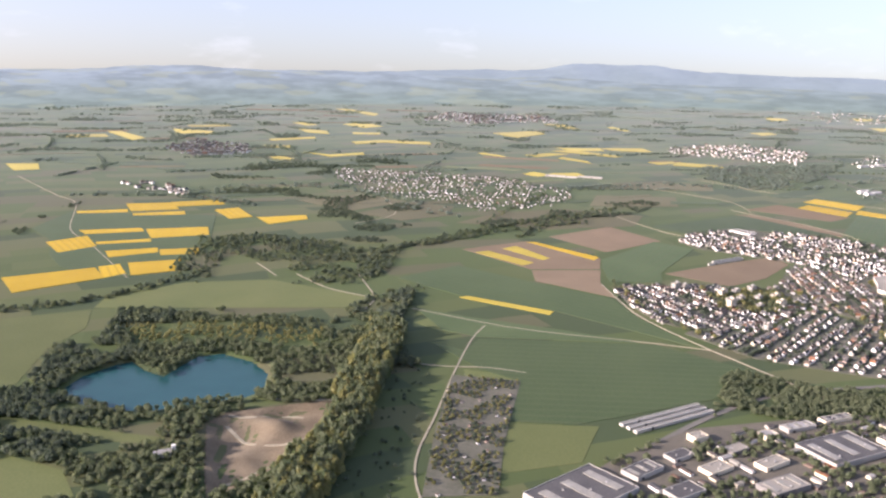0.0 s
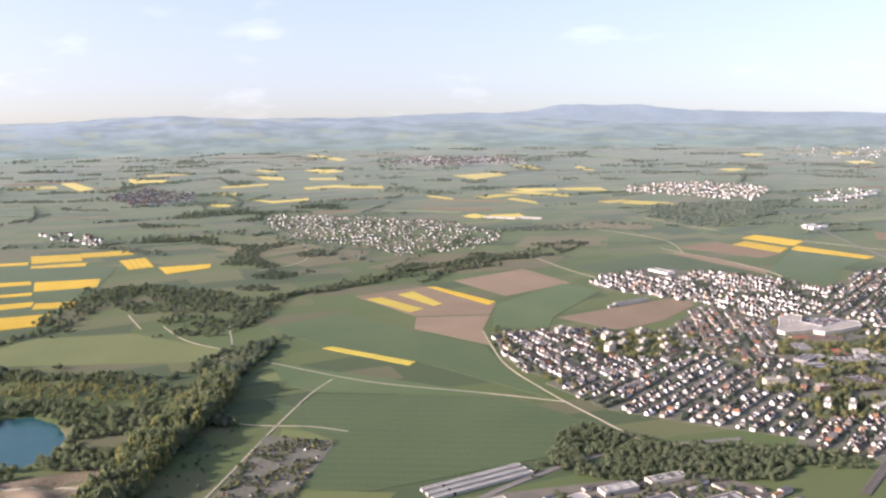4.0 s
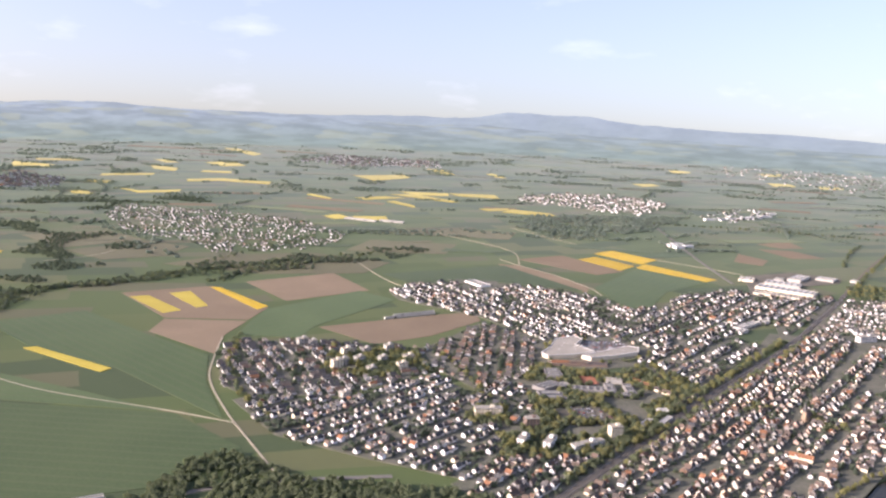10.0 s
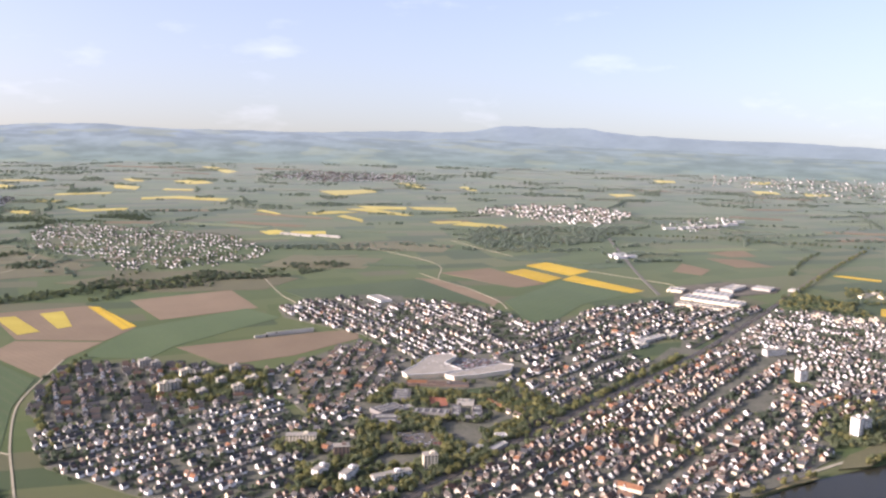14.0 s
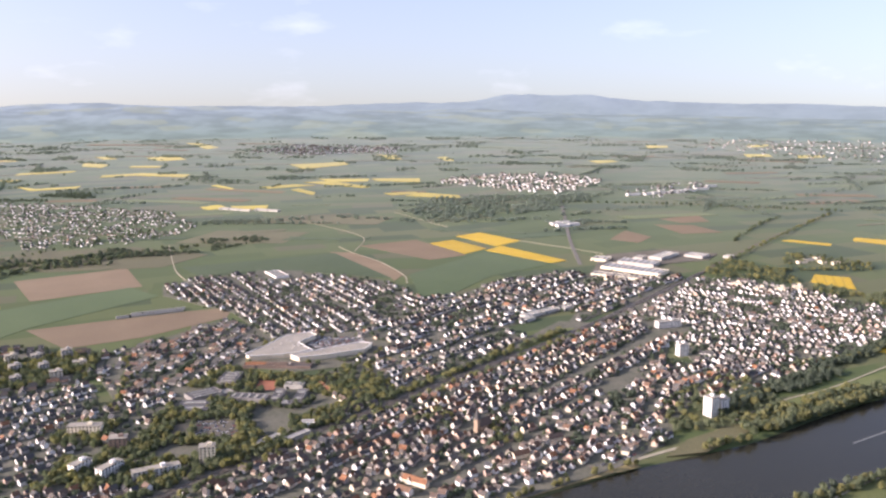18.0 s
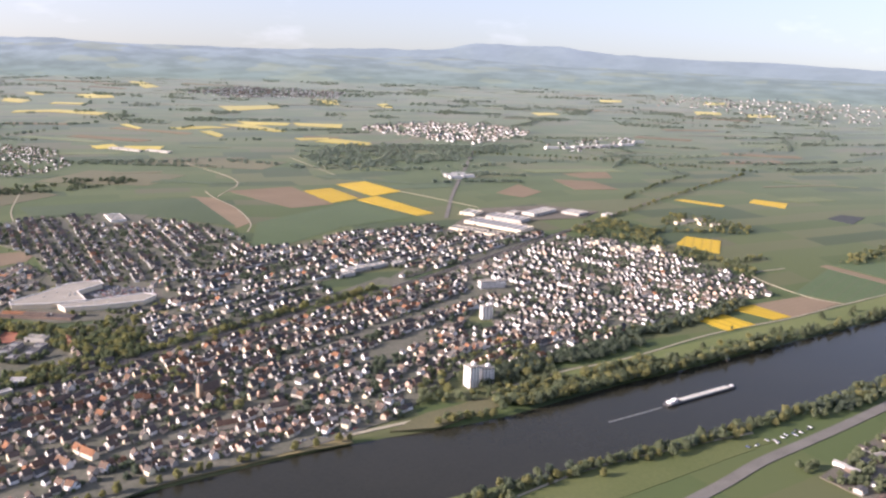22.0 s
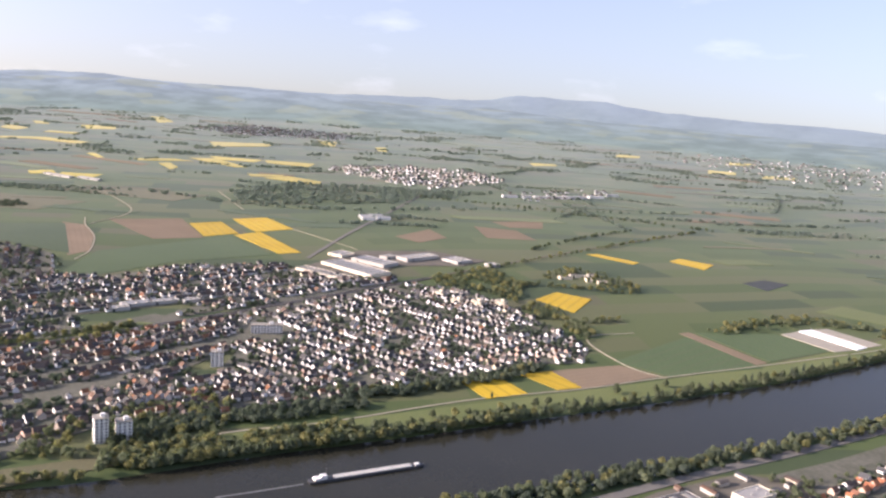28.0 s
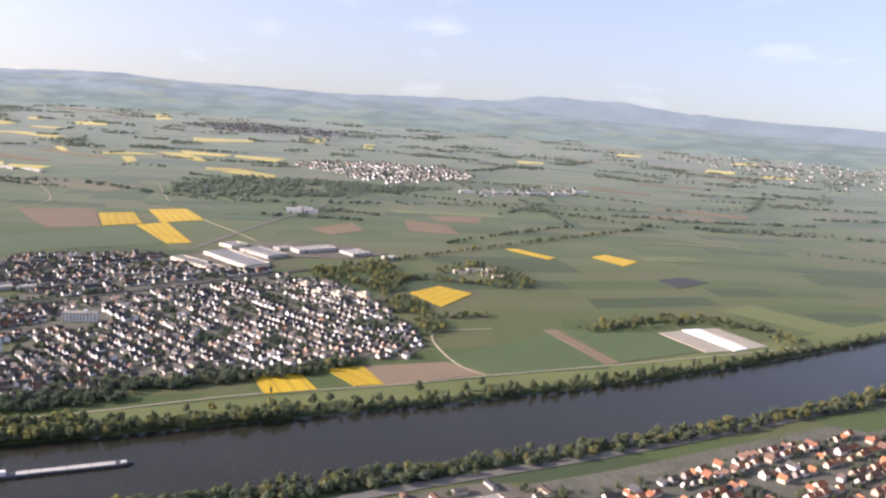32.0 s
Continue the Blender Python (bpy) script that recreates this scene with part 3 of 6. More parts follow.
crop(((-343, 992), (-287, 1011), (-282, 997), (-337, 981)), "rape")
crop(((-396, 989), (-362, 1023), (-335, 972), (-365, 940)), "rape")
crop(((-318, 949), (-267, 967), (-261, 946), (-306, 922)), "rape")
crop(((-263, 959), (-218, 969), (-220, 940), (-255, 933)), "rape")
crop(((-279, 899), (-229, 915), (-221, 871), (-262, 850)), "rape")
crop(((-304, 882), (-286, 894), (-269, 858), (-285, 839)), "rape")
crop(((-380, 838), (-306, 879), (-284, 841), (-349, 787)), "rape")
crop(((82, 959), (98, 966), (142, 914), (129, 901)), "paled")
crop(((115, 978), (132, 991), (162, 934), (153, 925)), "paled")
crop(((147, 1012), (158, 1012), (217, 940), (209, 926)), "rape")
crop(((54, 782), (62, 787), (134, 740), (129, 731)), "paled")
crop(((576, 1251), (603, 1275), (642, 1219), (617, 1187)), "rape")
crop(((607, 1300), (638, 1328), (685, 1270), (655, 1234)), "rape")
crop(((641, 1208), (660, 1236), (726, 1151), (709, 1137)), "rape")
crop(((907, 831), (930, 843), (946, 822), (923, 807)), "rape")
crop(((940, 855), (959, 867), (977, 842), (963, 834)), "rape")
crop(((949, 1050), (966, 1083), (995, 1069), (979, 1018)), "rape")
crop(((1001, 1273), (1013, 1279), (1053, 1252), (1046, 1240)), "rape")
crop(((1087, 1274), (1100, 1296), (1132, 1275), (1118, 1245)), "rape")
crop(((261, 1563), (316, 1574), (321, 1536), (271, 1527)), "rape")
crop(((224, 1566), (238, 1578), (262, 1545), (235, 1522)), "rape")
crop(((-696, 1594), (-642, 1600), (-614, 1533), (-650, 1517)), "rape")
crop(((-748, 2066), (-683, 2090), (-655, 2035), (-756, 2011)), "rape")
crop(((-1191, 3405), (-1047, 3386), (-968, 3231), (-1076, 3212)), "rape")
crop(((925, 2342), (982, 2358), (989, 2311), (937, 2279)), "rape")
crop(((1470, 2868), (1537, 2876), (1500, 2788), (1438, 2768)), "rape")
crop(((1164, 2836), (1224, 2829), (1211, 2758), (1149, 2738)), "rape")
crop(((1480, 2499), (1551, 2499), (1522, 2435), (1450, 2415)), "rape")
crop(((1353, 2537), (1416, 2524), (1400, 2450), (1336, 2441)), "rape")
crop(((227, 2240), (350, 2313), (362, 2238), (277, 2137)), "rape")
crop(((252, 1812), (308, 1854), (349, 1839), (274, 1785)), "rape")
crop(((319, 1887), (364, 1911), (454, 1814), (438, 1800)), "rape")
crop(((338, 1945), (438, 1948), (437, 1904), (371, 1895)), "rape")
crop(((441, 1950), (536, 1957), (539, 1892), (458, 1910)), "rape")
crop(((483, 1725), (538, 1744), (541, 1721), (499, 1696)), "rape")
crop(((522, 1690), (546, 1735), (611, 1698), (618, 1658), (595, 1662)), "rape")
crop(((314, 1772), (327, 1790), (365, 1733), (366, 1699)), "rape")
crop(((157, 1831), (167, 1842), (210, 1790), (208, 1774)), "rape")
crop(((-159, 2408), (-114, 2489), (-49, 2367), (-96, 2324)), "rape")
crop(((215, 1553), (243, 1568), (261, 1544), (231, 1528)), "rape")
crop(((403, 2506), (452, 2502), (477, 2376), (448, 2375)), "rape")
crop(((561, 2429), (582, 2454), (605, 2340), (585, 2338)), "rape")
crop(((-294, 2431), (-264, 2448), (-219, 2374), (-246, 2361)), "rape")
crop(((-216, 2928), (-175, 2933), (-71, 2758), (-84, 2688)), "rape")
crop(((-562, 2231), (-453, 2186), (-446, 2137), (-527, 2125)), "rape")
crop(((-692, 2140), (-676, 2171), (-571, 2023), (-588, 1978)), "rape")
crop(((-198, 1815), (-143, 1777), (-78, 1820), (-74, 1786), (-138, 1749)), "rape")
crop(((-112, 2007), (-46, 2050), (63, 2022), (66, 1974), (-41, 2001), (-100, 1965)), "rape")
crop(((-257, 1745), (-235, 1748), (-203, 1710), (-207, 1689), (-247, 1714)), "rape")
crop(((-299, 2041), (-203, 2096), (-197, 2063), (-291, 2005)), "rape")
crop(((-292, 1915), (-236, 1921), (-228, 1883), (-280, 1877)), "rape")
crop(((-262, 2277), (-185, 2233), (-174, 2160), (-231, 2193)), "rape")
crop(((-549, 2320), (-443, 2358), (-438, 2309), (-529, 2280)), "rape")
crop(((-122, 2205), (-55, 2206), (-51, 2170), (-117, 2169)), "rape")
crop(((69, 974), (149, 1017), (218, 935), (207, 889), (134, 886), (110, 919)), "soil")
crop(((135, 882), (207, 885), (196, 836), (199, 784), (133, 841)), "soil")
crop(((178, 1043), (266, 1105), (310, 1024), (231, 965)), "soil")
crop(((271, 873), (373, 930), (415, 947), (418, 914), (370, 857), (322, 826)), "soil")
crop(((493, 1235), (558, 1275), (619, 1181), (579, 1153)), "soil")
crop(((463, 1197), (490, 1193), (526, 1141), (554, 1078), (547, 1053)), "soil")
crop(((952, 864), (1003, 893), (1026, 878), (978, 841)), "soil")
crop(((1054, 986), (1062, 992), (1104, 931), (1095, 924)), "soil")
crop(((795, 1281), (825, 1345), (850, 1299), (825, 1257)), "soil")
crop(((873, 1394), (924, 1388), (948, 1333), (893, 1322)), "soil")
crop(((891, 1442), (955, 1479), (955, 1419), (915, 1409)), "soil")
crop(((11, 708), (25, 721), (41, 707), (32, 688)), "meadow")
crop(((46, 601), (91, 585), (83, 570), (46, 582)), "meadow")
crop(((64, 508), (123, 504), (103, 456), (54, 443)), "meadow")
crop(((-262, 744), (-262, 778), (-203, 827), (-125, 839), (-32, 784), (-36, 749), (-150, 746)), "meadow")
crop(((-420, 640), (-327, 711), (-262, 736), (-250, 691), (-262, 640), (-256, 571), (-263, 540), (-360, 500)), "meadow")
crop(((-244, 518), (-169, 497), (-137, 489), (-135, 479), (-182, 487), (-237, 503)), "meadow")
crop(((-225, 470), (-181, 449), (-165, 420), (-202, 400), (-240, 430)), "meadow")
crop(((24, 660), (50, 640), (62, 667), (200, 655), (252, 603), (214, 548), (140, 518), (108, 506), (64, 512), (84, 578), (58, 600)), "cereal")
crop(((14, 748), (62, 722), (134, 689), (192, 658), (62, 672), (34, 690)), "cereal")
crop(((-4, 850), (54, 790), (136, 742), (232, 648), (206, 720), (195, 780), (130, 836), (60, 900)), "cereal")
crop(((218, 930), (300, 1020), (338, 985), (268, 876), (258, 838), (206, 838), (210, 885)), "cereal")
crop(((-370, 930), (-340, 880), (-280, 840), (-225, 870), (-220, 1020), (-240, 1150), (-430, 1180), (-440, 1060), (-395, 1000)), "cereal")
crop(((320, 1110), (470, 1190), (545, 1060), (470, 1085), (410, 1095), (350, 1070)), "cereal")
crop(((560, 1080), (640, 1200), (705, 1130), (640, 1070), (605, 1000), (575, 985)), "cereal")
crop(((1000, 900), (1058, 978), (1098, 918), (1032, 880)), "cereal")
crop(((1066, 992), (1128, 1010), (1158, 976), (1106, 934)), "cereal")
crop(((734, 658), (744, 672), (756, 682), (766, 686), (767, 680), (752, 668), (742, 659)), "dry")
crop(((640, 528), (700, 560), (790, 608), (862, 652), (900, 648), (820, 592), (740, 545), (660, 505)), "meadow")
crop(((1133, 1011), (1149, 1024), (1178, 985), (1161, 975)), "net")
crop(((1150, 1026), (1162, 1034), (1190, 995), (1180, 986)), "foil")
crop(((1164, 1035), (1176, 1042), (1205, 1007), (1192, 997)), "net")
crop(((1144, 1194), (1170, 1218), (1191, 1207), (1161, 1168)), "sheet")
crop(((1185, 1100), (1215, 1130), (1290, 1080), (1262, 1052)), "meadow")


for plot in (((70, 1120), (130, 1190), (230, 1225), (330, 1180), (300, 1110), (190, 1085)), ((-60, 1180), (20, 1260), (75, 1235), (60, 1165), (0, 1130)), ((-150, 1270), (-60, 1330), (10, 1270), (-70, 1190)), ((270, 1250), (300, 1340), (420, 1330), (400, 1250)), ((340, 1400), (380, 1470), (520, 1460), (500, 1390))):
    crop(plot, "fallow")

# long thin fields on the far plain
strips = random.Random(31)
for k in range(170):
    y = 1250 + 1900 * strips.random() ** 1.3
    x = 500 + (y + 200) * strips.uniform(-0.62, 0.62)
    length, width, turn = strips.uniform(50, 150) * y / 1600, strips.uniform(10, 26) * y / 1600, radians(strips.choice((-4, 8, -14, 20)) + strips.uniform(-4, 4))
    c, q = math.cos(turn) * length / 2, math.sin(turn) * length / 2
    u, v = -math.sin(turn) * width, math.cos(turn) * width
    slant = strips.uniform(-0.3, 0.3) * width
    sort = strips.choice(("cereal", "cereal", "meadow", "meadow", "fallow", "fallow", "soil") if y > 1550 else ("cereal", "meadow", "fallow"))
    crop(((x - c - slant, y - q), (x + c - slant, y + q), (x + c + u + slant, y + q + v), (x - c + u + slant, y - q + v)), sort)


def track(*points):
    ribbon("farm_track", points, 1.25, -0.1, 0.31, M_TRACK, "pale gravel farm track between fields", "track")


def street(*points):
    ribbon("road", points, 4.2, -0.1, 0.33, M_ASPHALT, "grey asphalt road", "road")


track((196, 830), (200, 780), (208, 724), (232, 661), (255, 613), (278, 567), (301, 524))
track((766, 692), (777, 703), (789, 712), (811, 729), (836, 743), (860, 760), (914, 802), (980, 842), (1026, 875), (1130, 945), (1253, 1033), (1400, 1150))
track((-22, 629), (22, 609), (63, 604), (90, 594))
track((11, 747), (98, 693), (191, 661), (241, 642))
track((274, 571), (290, 533), (303, 505))
track((70, 700), (57, 667), (40, 600), (22, 517), (11, 470), (9, 437), (14, 400))
track((-620, 1460), (-496, 1290), (-446, 1226), (-395, 1062), (-345, 983), (-263, 842))
track((-42, 863), (-24, 784), (-30, 745))
track((-149, 905), (-122, 854))
track((-103, 861), (-68, 811), (-25, 780))
track((470, 1230), (490, 1193), (526, 1141), (554, 1078), (560, 1040))
track((685, 1270), (739, 1222), (772, 1190))
track((394, 1422), (488, 1301), (492, 1200))
track((516, 1505), (596, 1370))
track((269, 1233), (317, 1102), (344, 1049))
track((-58, 1111), (-20, 1150), (-7, 1199), (-25, 1303))
track((1030, 876), (1007, 894), (985, 949), (1020, 975))
track((700, 540), (729, 559), (763, 580), (806, 613), (852, 637), (890, 655))
for line in (((-105, 509), (-96, 497), (-85, 487), (-68, 483), (-52, 491), (-40, 500)), ((-93, 437), (-79, 450), (-66, 467), (-53, 481)), ((-84, 546), (-65, 544), (-39, 546)), ((-106, 522), (-90, 520), (-72, 528), (-60, 524))):
    ribbon("haul_road", line, 2.2, -0.3, 0.3, M_TRACK, "pale haul road through the sand quarry", "track", drape=True)
street((738, 1128), (746, 1280), (763, 1477), (776, 1644))
MAIN_ROAD = ((640, 430), (760, 520), (850, 594), (883, 624), (913, 647), (948, 674), (999, 715), (1038, 745), (1076, 773), (1105, 795), (1150, 831), (1260, 925))
ribbon("main_road", MAIN_ROAD, 6.0, -0.1, 0.34, M_ASPHALT, "wide pale asphalt road along the south bank", "road")
crop(((1058, 742), (1098, 771), (1150, 814), (1210, 862), (1230, 858), (1170, 800), (1112, 752), (1066, 716)), "plots")
street((20, 380), (60, 408), (131, 462), (200, 520), (260, 555), (340, 570))
street((560, 540), (600, 572), (660, 612), (706, 650), (735, 720), (745, 800))
street((720, 690), (690, 740), (660, 790), (640, 830))

RAIL = ((380, 490), (440, 560), (492, 624), (533, 678), (581, 734), (640, 803), (697, 872), (755, 950), (813, 1030), (856, 1092))
ribbon("branch_line", ((852, 1086), (880, 1130), (1000, 1300), (1150, 1500)), 3.2, -0.1, 0.2, M_BALLAST, "single branch line through the fields", "railway")
bed = ribbon("railway", RAIL, 5.6, -0.2, 0.5, M_BALLAST, "twin-track railway on brown ballast through the town", "railway")
for off in (-2.1, -0.9, 0.9, 2.1):
    line = curve(RAIL, 40)
    pts = []
    for i, (x, y) in enumerate(line):
        (ax, ay), (bx, by) = line[max(0, i - 1)], line[min(len(line) - 1, i + 1)]
        d = math.hypot(bx - ax, by - ay)
        pts.append((x - (by - ay) / d * off, y + (bx - ax) / d * off))
    r = ribbon("rail", pts, 0.25, 0.45, 0.72, M_STEEL, "", "")
    r.parent = bed
    for key in ("category", "kind"):
        if key in r:
            del r[key]

# ---- houses ----
def house_walls(w, d, h, r):
    """Walls of a gabled house: w along the ridge, d across, eaves h, ridge h + r."""
    bm = bmesh.new()
    ring = [(-d / 2, 0), (d / 2, 0), (d / 2, h), (0, h + r), (-d / 2, h)]
    a = [bm.verts.new((-w / 2, y, z)) for y, z in ring]
    b = [bm.verts.new((w / 2, y, z)) for y, z in ring]
    bm.faces.new(a)
    bm.faces.new(b[::-1])
    for i in range(5):
        j = (i + 1) % 5
        if i not in (2, 3):
            bm.faces.new((a[j], a[i], b[i], b[j]))
    bmesh.ops.recalc_face_normals(bm, faces=bm.faces)
    return bm


def house_roof(w, d, h, r, over=0.3, thick=0.14):
    """Two roof slopes with eaves and verge overhang."""
    bm = bmesh.new()
    s = (d / 2 + over) / (d / 2)
    ring = [(-d / 2 * s, h + r - r * s), (0, h + r), (d / 2 * s, h + r - r * s)]
    low = [bm.verts.new((x, y, z + 0.02)) for x in (-w / 2 - over, w / 2 + over) for y, z in ring]
    top = [bm.verts.new((x, y, z + thick)) for x in (-w / 2 - over, w / 2 + over) for y, z in ring]
    for k in (0, 1):
        bm.faces.new((top[k], top[k + 1], top[k + 4], top[k + 3]))
        bm.faces.new((low[k], low[k + 3], low[k + 4], low[k + 1]))
        bm.faces.new((low[k], low[k + 1], top[k + 1], top[k]))
        bm.faces.new((low[k + 3], top[k + 3], top[k + 4], low[k + 4]))
    for k in (0, 2):
        bm.faces.new((low[k], top[k], top[k + 3], low[k + 3]))
    bmesh.ops.recalc_face_normals(bm, faces=bm.faces)
    return bm


SIZES = ((5.4, 4.6, 3.3, 2.1), (6.2, 4.8, 3.3, 2.1), (5.0, 5.0, 3.7, 2.3), (8.0, 4.8, 3.3, 2.0), (4.6, 4.4, 3.0, 2.2), (10.0, 5.0, 3.5, 2.0))
protos = {}
for tone, mat in (("dark", M_DARK), ("red", M_RED), ("clay", M_CLAY)):
    for k, (w, d, h, r) in enumerate(SIZES):
        label = "%s gabled house with a %s roof" % (("white-rendered", "pale-rendered", "tall white", "long pale", "small white", "long terraced")[k], ("dark tiled", "red clay-tiled")[tone != "dark"])
        ob = part("house", house_walls(w, d, h, r), M_PLASTER, None, label)
        tagged(ob, "", "house", "houses of the town")
        roof = part("roof", house_roof(w, d, h, r), mat, ob)
        part("chimney", box(bmesh.new(), w * 0.2, d * 0.12, h + r * 0.55, 0.35, 0.35, r * 0.45 + 0.6), M_BRICK, ob)
        ob.location = (0, 0, -60)
        protos[tone, k] = ob

# joined houses: corners and triangles of a house of unit size
UV = np.array([(-.5, -.5, 0), (-.5, .5, 0), (.5, .5, 0), (.5, -.5, 0), (-.5, -.5, 1), (-.5, .5, 1), (.5, .5, 1), (.5, -.5, 1), (-.5, 0, 2), (.5, 0, 2)], float)
UT = np.array([(0, 3, 7), (0, 7, 4), (2, 1, 5), (2, 5, 6), (1, 0, 4), (1, 4, 5), (4, 8, 5), (3, 2, 6), (3, 6, 7), (7, 6, 9)])
RV = np.array([(-.55, -.58, .84), (-.55, 0, 2), (-.55, .58, .84), (.55, -.58, .84), (.55, 0, 2), (.55, .58, .84), (-.55, -.58, .92), (-.55, 0, 2.08), (-.55, .58, .92), (.55, -.58, .92), (.55, 0, 2.08), (.55, .58, .92)], float)
RT = np.array([(6, 9, 10), (6, 10, 7), (7, 10, 11), (7, 11, 8), (0, 3, 9), (0, 9, 6), (5, 2, 8), (5, 8, 11), (0, 6, 7), (0, 7, 1), (1, 7, 8), (1, 8, 2), (3, 4, 10), (3, 10, 9), (4, 5, 11), (4, 11, 10), (0, 1, 4), (0, 4, 3), (1, 2, 5), (1, 5, 4)])


class Rows:
    """Collects houses into one mesh."""

    def __init__(self):
        self.v, self.t, self.s, self.n = [], [], [], 0

    def put(self, x, y, turn, w, d, h, r):
        c, s = math.cos(turn), math.sin(turn)
        for V, T, slot in ((UV, UT, 0), (RV, RT, 1)):
            p = V * (w, d, 1)
            z = np.where(V[:, 2] <= 1, V[:, 2] * h, h + (V[:, 2] - 1) * r)
            self.v.append(np.c_[x + c * p[:, 0] - s * p[:, 1], y + s * p[:, 0] + c * p[:, 1], z])
            self.t.append(T + self.n)
            self.s.append(np.full(len(T), slot))
            self.n += len(V)

    def make(self, name, label, roof, walls=M_PLASTER_J):
        if not self.v:
            return
        arrays(name, np.vstack(self.v), np.vstack(self.t), [walls, roof], np.concatenate(self.s), label, "houses")


STREETS = [((702, 672), (716, 700), (738, 748)), ((560, 560), (600, 610), (650, 672), (700, 735), (742, 790)), ((470, 560), (520, 585), (585, 622), (622, 656), (690, 668), (735, 690))]   # lanes kept free of houses
KEEP_OUT = []                               # outlines of large buildings and greens
pockets = []                                # green gaps among the houses
taken = []                                  # places of houses, for the garden trees
single = [0]


def district(points, turn, gap, step, red=0.2, sizes=(0, 1, 2, 4), fill=0.85, near=None, rows=None, jitter=0.25, margin=8.0, wild=0.0, lean=1.0):
    """Rows of houses along parallel streets inside an outline. near: an outline in which they are things of their own."""
    if points[0][1] < 1100:
        crop(points, "plots")
    a = radians(turn)
    px, py = [p[0] for p in points], [p[1] for p in points]
    cx, cy = sum(px) / len(px), sum(py) / len(py)
    size = max(max(px) - min(px), max(py) - min(py))
    n, m = int(size / gap) + 1, int(size / step) + 1
    spots = []
    for i in range(-n, n):
        slip, bend, sort_of_row = rnd.uniform(0, step), rnd.uniform(-0.03, 0.03), rnd.random()
        for j in range(-m, m):
            if rnd.random() > fill:
                continue
            u = j * step + slip + rnd.uniform(-1, 1) * jitter * step * 0.5
            v = i * gap + (gap * 0.13 if i % 2 else -gap * 0.13) + rnd.uniform(-0.6 - 2 * wild, 0.6 + 2 * wild) + bend * u
            spots.append((cx + u * math.cos(a) - v * math.sin(a), cy + u * math.sin(a) + v * math.cos(a), sort_of_row))
    s = np.array(spots)
    ok = inside(points, s[:, 0], s[:, 1])
    s = s[ok]
    ok = (off_line(RAIL, s[:, 0], s[:, 1]) > margin) & (off_line(RIVER, s[:, 0], s[:, 1]) > half_width(s[:, 0], s[:, 1]) + 12)
    for lane in STREETS:
        ok &= off_line(lane, s[:, 0], s[:, 1]) > 2.1
    for k in KEEP_OUT:
        ok &= ~inside(k, s[:, 0], s[:, 1])
    s = s[ok]
    green = np.array([noise.noise((x * 0.032, y * 0.032, 4.0)) > (0.34 if wild == 0 else 0.5) for x, y, _ in s])
    pockets.extend(s[green][:, :2].tolist())
    s = s[~green]
    close = inside(near, s[:, 0], s[:, 1]) if near else np.zeros(len(s), bool)
    for (x, y, sort_of_row), alone in zip(s.tolist(), close):
        k = sizes[int(rnd.random() * len(sizes))] if sort_of_row < 0.6 else sizes[0]
        w, d, h, r = SIZES[k]
        q = a % math.pi
        if (0.26 < q < 1.35) == (rnd.random() < (0.22 if sort_of_row < 0.6 else 0.5)):
            q += math.pi / 2
        q += rnd.uniform(-0.08 - wild * 0.5, 0.08 + wild * 0.5)
        taken.append((x, y))
        tone = ("clay" if red > 0.8 else "red") if rnd.random() < red else "dark"
        f = rnd.uniform(0.46, 0.74) * lean
        if alone and single[0] < 330:
            ob = copy_thing(protos[tone, k], Matrix.Translation((x, y, 0)) @ Matrix.Rotation(q, 4, "Z"))
            ob.scale = (f, f, f * rnd.uniform(1.0, 1.15))
            single[0] += 1
        else:
            rows[tone].put(x, y, q, w * f, d * f, h * f * 1.08, r * f)


KEEP_OUT += [((290, 752), (294, 808), (352, 808), (360, 764), (330, 744)),               # flats among trees
             ((452, 792), (470, 850), (500, 862), (556, 842), (552, 812), (520, 790)),           # shopping centre
             ((432, 640), (436, 745), (450, 782), (512, 765), (545, 720), (540, 670), (490, 625)),            # school and its park
             ((386, 650), (386, 684), (416, 684), (416, 650)), ((404, 595), (404, 650), (486, 655), (486, 605)),
             ((735, 655), (724, 690), (745, 728), (790, 732), (802, 712)),                        # riverside park
             ((640, 826), (690, 905), (720, 900), (668, 838)),                                    # goods yard
             ((744, 690), (744, 712), (772, 718), (772, 694)), ((756, 870), (756, 902), (792, 902), (792, 870)), ((758, 808), (758, 822), (776, 822), (776, 808)),
             ((655, 905), (683, 948), (702, 930), (676, 900)), ((505, 760), (545, 800), (570, 745), (560, 700), (520, 735)),
             ((609, 671), (609, 691), (629, 691), (629, 671)), ((404, 1048), (404, 1096), (452, 1096), (452, 1048))]
for outline in KEEP_OUT[:5] + KEEP_OUT[6:7] + KEEP_OUT[11:]:
    crop(outline, "plots")
NEAR = ((560, 560), (580, 590), (640, 640), (720, 700), (742, 690), (640, 590), (590, 545))
town = {"dark": Rows(), "red": Rows(), "clay": Rows()}
district(((206, 760), (205, 818), (256, 830), (297, 825), (358, 815), (372, 762), (332, 722), (300, 695), (236, 695), (220, 710)), -67, 8.2, 4.8, 0.12, (0, 3, 5), 0.82, None, town)
district(((240, 690), (300, 690), (340, 720), (372, 752), (395, 705), (412, 650), (424, 600), (384, 566), (322, 594), (268, 624), (232, 682)), 48, 9.4, 5.2, 0.15, (0, 0, 1), 0.88, ((240, 670), (300, 650), (424, 600), (384, 566), (322, 594), (268, 624)), town, 0.12)
